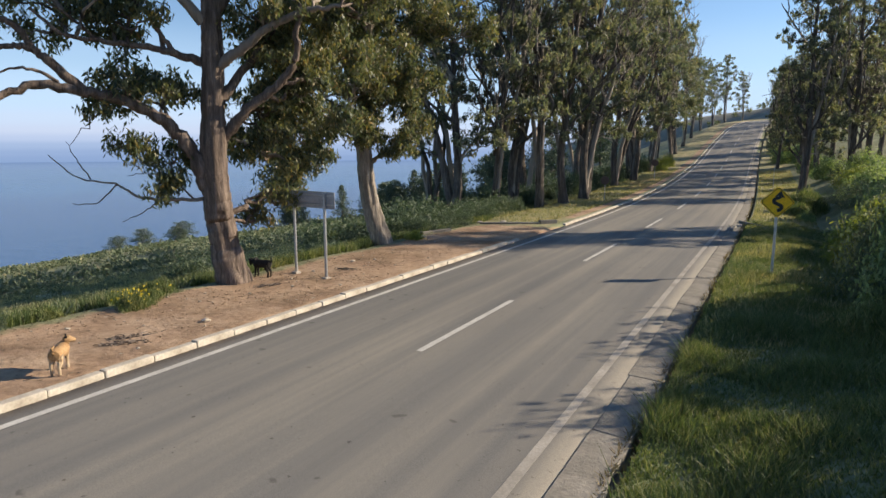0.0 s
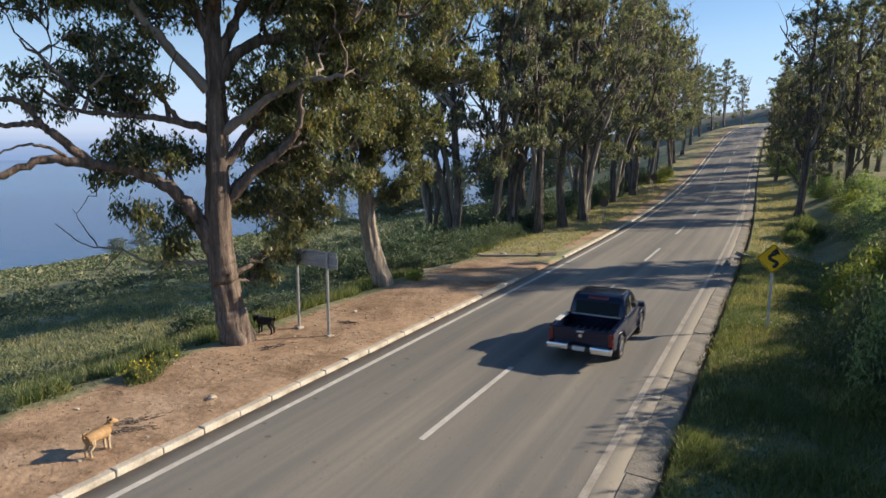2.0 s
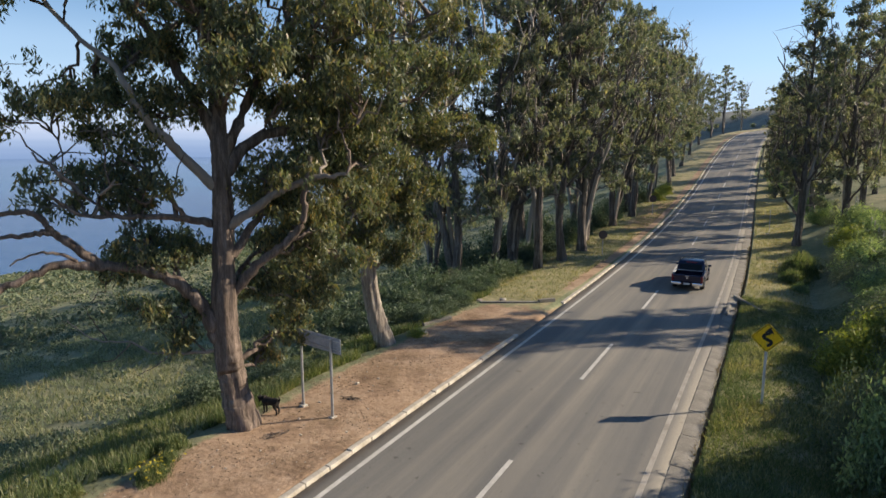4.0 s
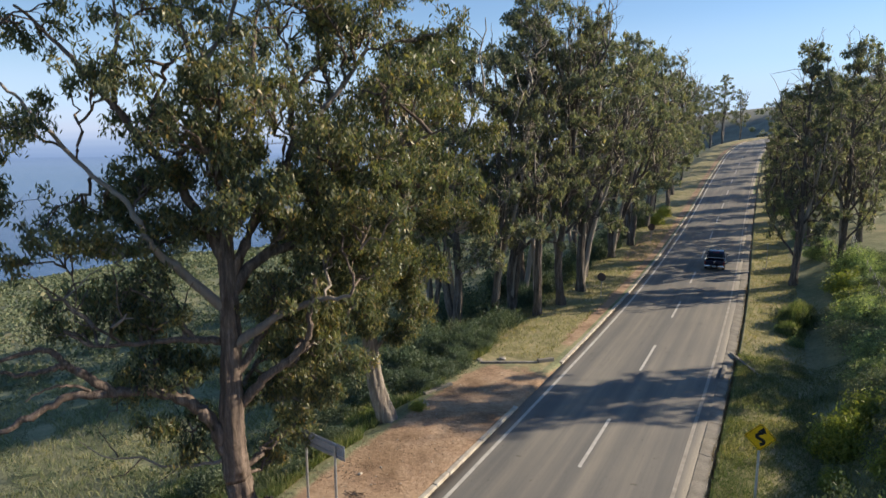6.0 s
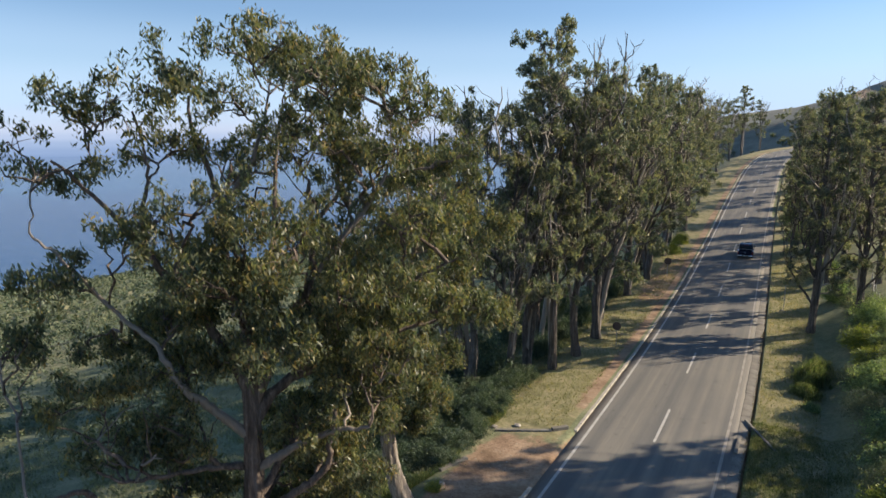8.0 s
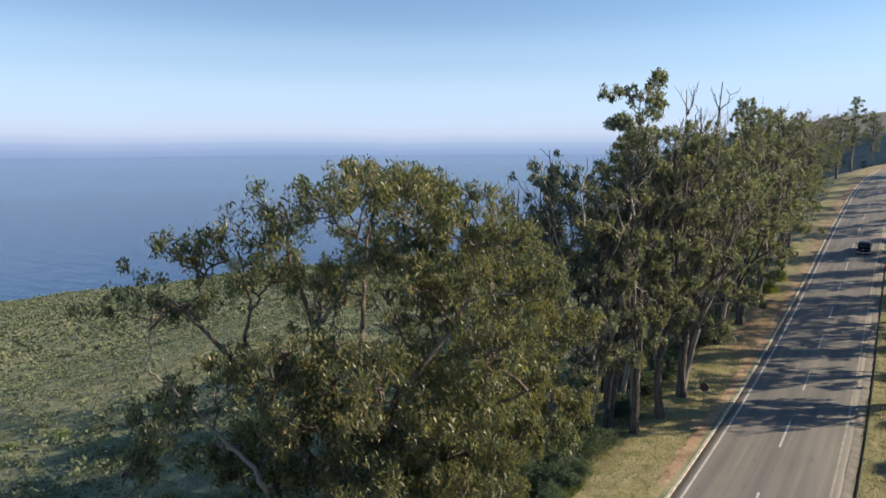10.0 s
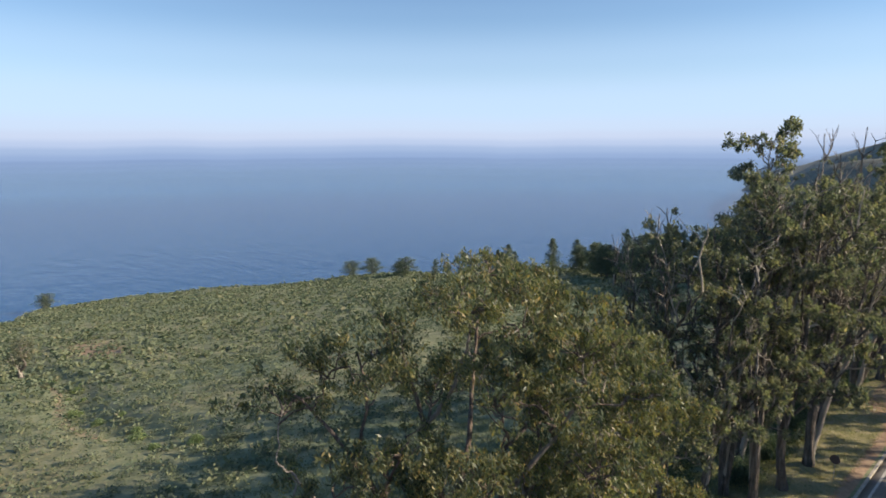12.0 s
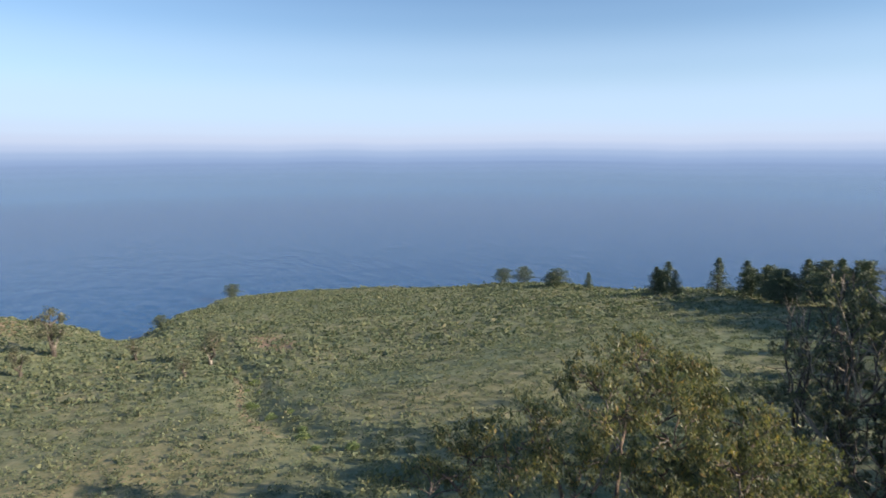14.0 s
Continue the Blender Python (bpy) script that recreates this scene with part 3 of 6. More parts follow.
def tree_shape(seed, height, lean, spread, stems=1, low=0.35, blobs=16, twigs=30):
    """Trunk, limbs and leaf masses for a tall roadside gum."""
    rs = np.random.RandomState(seed)
    top = np.array([lean[0], lean[1], height * 0.86])
    trunk = ([(0, 0, 0), (rs.uniform(-0.5, 0.5), rs.uniform(-0.5, 0.5), height * 0.17), (rs.uniform(-0.5, 0.9), rs.uniform(-0.7, 0.7), height * 0.39), tuple(top * (0.7, 0.7, 0.72)), tuple(top)], 0.33, 0.06)
    limbs, masses = [], []
    for s in range(stems - 1):
        a = rs.uniform(0, 6.28)
        r = spread * rs.uniform(0.5, 0.95)
        limbs.append(([(0, 0, 0.3), (0.25 * r * math.cos(a), 0.25 * r * math.sin(a), height * 0.25), (0.7 * r * math.cos(a), 0.7 * r * math.sin(a), height * 0.5), (r * math.cos(a), r * math.sin(a), height * rs.uniform(0.7, 0.85))], 0.26, 0.05))
    for i in range(7):
        h = height * rs.uniform(low * 0.7, 0.7)
        a = i * 2.4 + rs.uniform(-0.4, 0.4)
        r = spread * rs.uniform(0.5, 0.9)
        o = top * (h / height) * np.array([0.8, 0.8, 0]) + np.array([0, 0, h])
        limbs.append(([tuple(o), tuple(o + np.array([0.5 * r * math.cos(a), 0.5 * r * math.sin(a), height * 0.09])), tuple(o + np.array([r * math.cos(a), r * math.sin(a), height * 0.2]))], 0.13, 0.04))
    for i in range(blobs):
        k = (i + rs.uniform(0, 1)) / blobs
        z = height * (low + (0.97 - low) * k)
        wide = spread * (0.55 + 0.5 * math.sin(math.pi * min(1, 0.15 + 0.8 * k))) * (1 if k < 0.75 else 1.25 - k * 0.8)
        a = i * 2.4 + rs.uniform(-0.6, 0.6)
        r = wide * rs.uniform(0.25, 0.85)
        q = rs.uniform(0.22, 0.4) * spread
        masses.append(((top[0] * k + r * math.cos(a), top[1] * k + r * math.sin(a), z), (q, q, q * 0.8), twigs))
    return trunk, limbs, masses


def bush_mesh(name, seed, radii, clumps, per, leaf, material, droop=0.0, wide=0.35, spread=0.22):
    rs = np.random.RandomState(seed)
    d = rs.normal(0, 1, (clumps, 3))
    d /= np.linalg.norm(d, axis=1)[:, None]
    d[:, 2] = np.abs(d[:, 2])
    pts = d * rs.uniform(0.45, 1.0, (clumps, 1)) * np.asarray(radii) * rs.uniform(0.75, 1.15, (clumps, 1))
    v, f = leaf_cloud(pts, per, (spread * radii[0], spread * radii[1], spread * radii[2]), leaf, rs, droop, wide)
    v[:, 2] = np.maximum(v[:, 2], -0.05)
    return mesh_from(name, v, f, material)


def scatter_shrubs():
    """The low scrub of the whole hillside, uncountable."""
    rs = np.random.RandomState(21)
    near = np.stack([rs.uniform(-60, -16, 5200), rs.uniform(-35, 120, 5200)], -1)
    far = np.stack([-50 - 380 * rs.uniform(0, 1, 45000) ** 1.35, rs.uniform(-90, 200, 45000)], -1)
    p = np.concatenate([near, far])
    left = -(p[:, 0] - road_x(p[:, 1])) - 8.6
    patch = waves(p[:, 0], p[:, 1], 0.11, 13) + 0.6 * waves(p[:, 0], p[:, 1], 0.4, 14)
    p = p[(left > 1.5) & (patch > -0.95) & (left < np.interp(p[:, 1], EDGE_Y, EDGE_D) + 20)]
    size = rs.uniform(0.22, 0.72, len(p)) * np.where(p[:, 0] < -110, 1.25, 1.0) * (1 + 0.5 * (p[:, 0] < -55)) * (1 + 0.6 * (rs.uniform(0, 1, len(p)) > 0.93))
    z = ground_z(p[:, 0], p[:, 1])
    per = np.where(p[:, 0] > -48, 70, np.where(p[:, 0] > -125, 18, 8))
    c = np.repeat(np.column_stack([p, z + size * 0.25]), per, axis=0)
    s = np.repeat(size, per)[:, None]
    n = len(c)
    d = rs.normal(0, 1, (n, 3))
    d /= np.linalg.norm(d, axis=1)[:, None]
    c = c + d * s * rs.uniform(0.35, 1.0, (n, 1)) * (1.0, 1.0, 0.6)
    d2 = rs.normal(0, 1, (n, 3)) + (0, 0, 0.5)
    d2 /= np.linalg.norm(d2, axis=1)[:, None]
    w = np.cross(d2, rs.normal(0, 1, (n, 3)))
    w /= np.linalg.norm(w, axis=1)[:, None]
    ln = s * np.repeat(np.where(per == 70, 0.17, np.where(per == 18, 0.38, 0.66)), per)[:, None] * rs.uniform(0.6, 1.3, (n, 1))
    v = np.stack([c - d2 * ln / 2, c + w * ln * 0.33, c + d2 * ln / 2, c - w * ln * 0.33], 1).reshape(-1, 3)
    f = np.arange(4 * n).reshape(-1, 4)
    me = mesh_from("hill_scrub", v, f, SHRUB)
    return tagged(new("hill_scrub", me), "low grey-green coastal scrub covering the hillside", "shrubs", kind="stuff")


def scatter_far_woods():
    """Scattered trees on the far ridge, too many and too far to count."""
    rs = np.random.RandomState(77)
    n = 300
    p = np.stack([rs.uniform(-150, 330, n), rs.uniform(285, 460, n)], -1)
    p = p[np.abs(p[:, 0] - road_x(p[:, 1])) > 8]
    h = rs.uniform(2.5, 8.0, len(p))
    z = ground_z(p[:, 0], p[:, 1])
    d = rs.normal(0, 1, (len(p), 12, 3))
    d /= np.linalg.norm(d, axis=2)[:, :, None]
    c = np.stack([p[:, 0], p[:, 1], z + h * 0.55], -1)[:, None] + d * (h * 0.42)[:, None, None] * rs.uniform(0.4, 1, (len(p), 12, 1))
    v, f = leaf_cloud(c.reshape(-1, 3), 11, (0.6, 0.6, 0.5), 1.0, rs, 0.3, 0.4)
    return tagged(new("far_woods", mesh_from("far_woods", v, f, LEAF_FAR)), "scattered dark trees along the far ridge", "woods", kind="stuff")


def blades(points, height, width, rs, lean=0.35):
    n = len(points)
    a = rs.uniform(0, 6.28, n)
    s = np.stack([np.cos(a), np.sin(a), np.zeros(n)], -1) * width
    h = height * rs.uniform(0.5, 1.3, n)[:, None] if np.isscalar(height) else height[:, None]
    top = points + np.concatenate([rs.normal(0, lean, (n, 2)) * h, h], 1)
    v = np.stack([points - s, points + s, top], 1).reshape(-1, 3)
    return v, np.arange(3 * n).reshape(-1, 3)


def scatter_grass():
    rs = np.random.RandomState(5)
    n = 165000
    y = np.where(rs.uniform(0, 1, n) < 0.85, 3 + 37 * rs.uniform(0, 1, n) ** 1.5, rs.uniform(-14, 3, n))
    u = 4.6 + rs.uniform(0, 1, n) ** 1.2 * 6.0
    x = u + road_x(y)
    keep = ~((x > 2.0 + 0.4 * waves(x, y, 2.0, 31)) & (y < 10.6 + waves(x, y, 1.5, 33)) & (rs.uniform(0, 1, n) > 0.08))
    right = np.column_stack([x, y, ground_z(x, y)])[keep]
    tall = 0.09 + 0.34 * np.clip(0.35 + waves(right[:, 0], right[:, 1], 3.1, 35) + 0.5 * waves(right[:, 0], right[:, 1], 1.2, 36), 0, 1.5) * rs.uniform(0.4, 1.3, len(right)) * (1 - 0.65 * ease(14, 22, right[:, 1]))
    tall = np.where(rs.uniform(0, 1, len(right)) > 0.997, tall + 0.3, tall * 0.8)
    v, f = blades(right, tall, 0.011, rs, 0.55)
    tagged(new("verge_grass", mesh_from("verge_grass", v, f, GRASS)), "green tufted grass on the verge beside the gutter", "grass", kind="stuff")
    n = 5000
    y = rs.uniform(-8, 60, n)
    u = 4.48 + 0.14 * np.abs(rs.normal(0, 1, n)) * (waves(y, y * 0, 1.7, 52) > -0.2)
    x = road_x(y) + u
    v, f = blades(np.column_stack([x, y, road_z(y) - 0.07 - 0.2 * (u > 4.55)]), 0.1, 0.012, rs, 0.9)
    tagged(new("dry_litter", mesh_from("dry_litter", v, f, DRY)), "dry grass and leaf litter along the gutter", "litter", kind="stuff")
    n = 9000
    y = np.concatenate([rs.uniform(3, 32, n // 2), rs.normal(15.5, 3.5, n - n // 2)])
    u = -4.5 - 4.6 * rs.uniform(0, 1, n) ** 0.75
    keep = waves(u, y, 1.7, 57) + rs.normal(0, 0.5, n) > 0.1
    x = (road_x(y) + u)[keep]
    y = y[keep]
    v, f = leaf_cloud(np.column_stack([x, y, ground_z(x, y) + 0.012]), 1, (0.02, 0.02, 0.004), 0.085, rs, 0.0, 0.4)
    v = v.reshape(-1, 4, 3)
    v[:, :, 2] = v[:, :, 2].mean(axis=1)[:, None] + (v[:, :, 2] - v[:, :, 2].mean(axis=1)[:, None]) * 0.25
    tagged(new("bark_litter", mesh_from("bark_litter", v.reshape(-1, 3), f, LITTER)), "dark scraps of bark and dead leaves on the red soil", "litter", kind="stuff")
    n = 52000
    y = rs.uniform(0, 34, n)
    u = -9.0 - rs.uniform(0, 1, n) ** 1.6 * 7.0 + 0.5 * waves(y * 0 + 3, y, 1.0, 12) + 0.7 * (1 - ease(3, 12, y))
    x = u + road_x(y)
    keep = waves(x, y, 1.3, 41) > -0.3
    left = np.column_stack([x, y, ground_z(x, y)])[keep]
    v, f = blades(left, 0.36, 0.014, rs, 0.25)
    tagged(new("edge_grass", mesh_from("edge_grass", v, f, GRASS)), "tall wild grass along the edge of the soil verge", "grass", kind="stuff")
    n = 80000
    x, y = -15.5 - 34 * rs.uniform(0, 1, n) ** 1.3, rs.uniform(-12, 60, n)
    hill = np.column_stack([x, y, ground_z(x, y)])[(waves(x, y, 0.9, 43) > -0.35) & (-(x - road_x(y)) > 9.4)]
    v, f = blades(hill, 0.34, 0.03, rs, 0.5)
    tagged(new("hill_grass", mesh_from("hill_grass", v, f, HILL_GRASS)), "rough wild grass between the shrubs on the slope", "grass", kind="stuff")
    n = 44000
    y = np.concatenate([33 + 60 * rs.uniform(0, 1, 30000), rs.uniform(14, 38, 14000)])
    x = road_x(y) + np.where((rs.uniform(0, 1, n) < 0.6) & (np.arange(n) < 30000), -5.2 - rs.uniform(0, 6, n), 4.8 + rs.uniform(0, 3.5, n))
    keep = (y > 38) | (x < -8) | (waves(x, y, 1.1, 61) > -0.1)
    x, y = x[keep], y[keep]
    far = np.column_stack([x, y, ground_z(x, y)])
    v, f = blades(far, 0.15, 0.022, rs)
    tagged(new("dry_grass", mesh_from("dry_grass", v, f, DRY_GRASS)), "short dry grass on the verge under the trees", "grass", kind="stuff")


# ---- sea and haze ----
def build_sea():
    m = Mat("sea_water", 0.22, 0, 0.5)
    m.colour((0.014, 0.066, 0.17))
    w1 = m.noise(0.035, 6, m.coords("Object", (1.0, 2.6, 1.0)), 0.6, 0.3)
    m.bump(w1, 0.36, 3.0)
    bm = bmesh.new()
    bmesh.ops.create_circle(bm, cap_ends=True, segments=128, radius=4850)
    return tagged(part("water", bm, m.m), "calm blue ocean reaching the hazy horizon", "sea", kind="structure")


def build_haze(radius, low, high, stops, billow=0.0):
    """Sea haze painted as a glowing, see-through ring far out. Stops: height share, colour, density."""
    m = bpy.data.materials.new("haze_glow")
    m.use_nodes = True
    n, l = m.node_tree.nodes, m.node_tree.links
    n.remove(n["Principled BSDF"])
    tc, sep, mp = n.new("ShaderNodeTexCoord"), n.new("ShaderNodeSeparateXYZ"), n.new("ShaderNodeMapRange")
    l.new(tc.outputs["Object"], sep.inputs[0])
    mp.inputs["From Min"].default_value, mp.inputs["From Max"].default_value = low, high
    swell, ns, cl = n.new("ShaderNodeMath"), n.new("ShaderNodeTexNoise"), n.new("ShaderNodeMath")
    ns.inputs["Scale"].default_value, ns.inputs["Detail"].default_value = 5.5 / radius, 5
    l.new(tc.outputs["Object"], ns.inputs["Vector"])
    cl.operation, cl.inputs[1].default_value = "SUBTRACT", 0.5
    l.new(ns.outputs["Fac"], cl.inputs[0])
    swell.operation, swell.inputs[1].default_value = "MULTIPLY_ADD", -billow
    l.new(cl.outputs[0], swell.inputs[0])
    l.new(sep.outputs[2], swell.inputs[2])
    l.new(swell.outputs[0], mp.inputs[0])
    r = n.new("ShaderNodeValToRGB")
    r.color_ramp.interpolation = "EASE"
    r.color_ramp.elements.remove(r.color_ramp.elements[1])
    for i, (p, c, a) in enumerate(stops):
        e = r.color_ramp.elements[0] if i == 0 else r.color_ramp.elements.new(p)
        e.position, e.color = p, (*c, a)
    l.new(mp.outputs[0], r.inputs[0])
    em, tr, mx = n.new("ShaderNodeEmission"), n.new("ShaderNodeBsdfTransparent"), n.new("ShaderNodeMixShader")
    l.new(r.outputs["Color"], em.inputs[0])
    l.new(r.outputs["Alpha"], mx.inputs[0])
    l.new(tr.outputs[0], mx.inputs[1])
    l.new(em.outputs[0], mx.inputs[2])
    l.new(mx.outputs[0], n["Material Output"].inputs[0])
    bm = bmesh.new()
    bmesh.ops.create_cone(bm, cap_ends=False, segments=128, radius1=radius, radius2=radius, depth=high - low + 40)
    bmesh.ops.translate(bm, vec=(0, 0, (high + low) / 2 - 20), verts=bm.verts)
    ob = tagged(part("backdrop", bm, m, smooth=True), "glowing see-through ring with pale sea haze painted along the horizon", "haze", kind="structure")
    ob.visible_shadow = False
    return ob


# ---- the place ----
build_ground()
build_road()
build_kerb()
build_gutter()
sea = build_sea()
sea.location.z = -70
# haze painted as glow: it tints the low sky and hides the sea's edge
HAZE_GLOW_BLUE, HAZE_GLOW_MID, HAZE_GLOW_HIGH = (0.27, 0.36, 0.54), (0.345, 0.435, 0.595), (0.375, 0.49, 0.655)
build_haze(4600, -70, 1250, [(0.0, (0.165, 0.242, 0.405), 1.0), (0.05, (0.185, 0.262, 0.43), 1.0), (0.085, HAZE_GLOW_BLUE, 1.0), (0.12, HAZE_GLOW_MID, 0.97), (0.15, HAZE_GLOW_HIGH, 0.9), (0.28, HAZE_GLOW_HIGH, 0.8), (0.5, HAZE_GLOW_HIGH, 0.46), (0.75, HAZE_GLOW_HIGH, 0.15), (1.0, HAZE_GLOW_HIGH, 0.0)])
build_haze(1500, -70, 200, [(0.055, (0.15, 0.225, 0.375), 0.0), (0.115, (0.16, 0.235, 0.385), 0.12), (0.17, (0.172, 0.248, 0.4), 0.38), (0.21, (0.183, 0.258, 0.412), 0.66), (0.25, (0.2, 0.275, 0.43), 0.9), (0.31, (0.245, 0.32, 0.47), 0.98), (0.36, (0.32, 0.385, 0.525), 0.97), (0.42, (0.385, 0.44, 0.56), 0.93), (0.504, (0.395, 0.468, 0.592), 0.74), (0.65, HAZE_GLOW_HIGH, 0.34), (0.94, HAZE_GLOW_HIGH, 0.0)], 16.0)


def big_tree():
    """The large gum at the soil verge, with its long arching limb."""
    trunk = ([(-14.32, 13.36, 0.0), (-14.47, 13.2, 1.2), (-14.58, 13.08, 2.5), (-14.57, 13.09, 4.4), (-14.52, 13.15, 6.4), (-14.54, 13.2, 8.4), (-14.9, 13.5, 10.6)], 0.44, 0.2)
    limbs = [
        ([(-14.66, 13.0, 2.6), (-14.8, 12.8, 3.3), (-15.02, 12.46, 4.18), (-15.31, 11.85, 4.86), (-15.79, 11.04, 5.3), (-16.15, 10.21, 5.47), (-16.67, 9.35, 5.58), (-17.13, 8.56, 5.17), (-17.6, 7.9, 4.9)], 0.25, 0.07),
        ([(-16.1, 10.3, 5.46), (-16.42, 9.77, 6.05), (-16.62, 9.41, 6.44), (-16.69, 9.04, 6.98), (-16.82, 8.6, 7.04), (-17.2, 7.9, 6.9)], 0.14, 0.05),
        ([(-16.62, 9.41, 6.46), (-16.72, 9.0, 6.47), (-16.96, 8.6, 6.42), (-17.3, 8.0, 6.6)], 0.1, 0.04),
        ([(-16.3, 9.95, 5.5), (-16.5, 9.5, 5.85), (-16.75, 9.0, 5.95), (-17.1, 8.5, 5.7)], 0.06, 0.02),
        ([(-14.7, 12.95, 6.4), (-15.06, 12.27, 6.62), (-15.36, 11.65, 6.69), (-15.89, 10.79, 6.77), (-16.37, 9.97, 6.89), (-16.62, 9.41, 7.42)], 0.13, 0.035),
        ([(-15.06, 12.27, 6.62), (-15.2, 11.95, 7.15), (-15.32, 11.7, 7.61), (-15.8, 10.88, 8.34)], 0.08, 0.03),
        ([(-16.0, 10.66, 6.81), (-16.22, 10.13, 7.32), (-16.43, 9.61, 7.66)], 0.05, 0.02),
        ([(-14.65, 13.0, 7.5), (-15.03, 12.16, 8.54), (-15.28, 11.58, 9.18), (-15.4, 11.22, 9.8), (-15.9, 11.0, 10.8), (-16.86, 10.62, 11.6), (-17.74, 9.67, 13.33), (-17.95, 9.05, 14.1)], 0.16, 0.03),
        ([(-14.4, 13.3, 4.3), (-13.78, 13.65, 5.09), (-12.96, 14.09, 5.82), (-12.41, 14.25, 6.53), (-12.22, 14.15, 7.26), (-11.98, 14.12, 8.41)], 0.17, 0.06),
        ([(-14.4, 13.3, 5.4), (-14.16, 13.97, 6.31), (-14.06, 14.53, 6.9), (-13.9, 15.29, 7.83)], 0.15, 0.07),
        ([(-14.52, 13.14, 6.2), (-13.65, 13.5, 6.84), (-12.65, 13.84, 7.46), (-11.72, 14.26, 7.79), (-11.03, 14.55, 7.87)], 0.17, 0.05),
        ([(-14.5, 13.2, 7.8), (-14.16, 13.98, 8.72), (-13.36, 15.28, 9.39), (-12.36, 16.8, 9.87), (-10.99, 18.73, 10.23)], 0.22, 0.06),
        ([(-14.6, 13.2, 8.8), (-15.63, 12.69, 11.04), (-16.34, 11.92, 12.46), (-17.0, 11.35, 13.85), (-17.66, 10.79, 14.89), (-18.45, 10.08, 16.0)], 0.17, 0.04),
        ([(-16.8, 11.5, 13.3), (-16.92, 11.74, 14.7), (-16.88, 11.93, 15.66), (-17.14, 11.8, 17.4)], 0.09, 0.03),
        ([(-14.9, 13.5, 10.4), (-15.22, 13.86, 11.25), (-15.75, 13.58, 13.17), (-15.93, 13.68, 14.77), (-16.52, 13.35, 16.67), (-16.74, 13.4, 17.88)], 0.17, 0.04),
        ([(-15.92, 13.7, 14.55), (-15.49, 14.45, 15.59), (-15.24, 15.02, 17.16), (-15.22, 15.34, 18.4)], 0.1, 0.03),
        ([(-14.5, 13.3, 8.4), (-13.96, 14.48, 10.9), (-13.66, 15.26, 12.11), (-13.74, 15.46, 13.77), (-13.28, 16.26, 14.96), (-13.51, 16.45, 16.87)], 0.18, 0.04),
        ([(-13.66, 15.26, 12.1), (-12.7, 16.58, 14.1), (-12.2, 17.42, 15.48), (-11.92, 18.01, 16.9)], 0.12, 0.03),
        ([(-13.9, 14.4, 10.6), (-13.35, 14.85, 11.25), (-11.96, 15.91, 11.38), (-10.53, 17.01, 12.24), (-9.6, 17.7, 12.8)], 0.12, 0.03),
        ([(-14.9, 13.5, 10.4), (-15.8, 15.6, 12.6), (-17.2, 17.4, 15.2), (-18.0, 18.6, 17.4)], 0.15, 0.05),
        ([(-14.6, 13.05, 2.5), (-15.3, 12.3, 2.55), (-15.95, 11.65, 2.6), (-16.4, 11.2, 3.0), (-17.0, 10.5, 3.2), (-17.5, 10.0, 3.8)], 0.065, 0.012),
        ([(-16.4, 11.2, 3.0), (-16.9, 10.9, 2.5), (-17.3, 10.4, 2.45)], 0.025, 0.008),
        ([(-16.8, 10.7, 3.15), (-17.2, 10.6, 3.7), (-17.3, 10.4, 4.2)], 0.022, 0.007),
        ([(-15.6, 12.0, 2.58), (-16.1, 11.8, 2.2), (-16.5, 11.3, 1.9)], 0.025, 0.008),
        ([(-15.0, 12.6, 2.55), (-15.5, 12.3, 3.1), (-16.0, 11.9, 3.3), (-16.5, 11.6, 3.2)], 0.03, 0.008),
        ([(-14.5, 13.2, 3.3), (-14.9, 14.0, 4.6), (-15.3, 15.3, 5.2), (-14.8, 16.6, 5.4)], 0.1, 0.04),
    ]
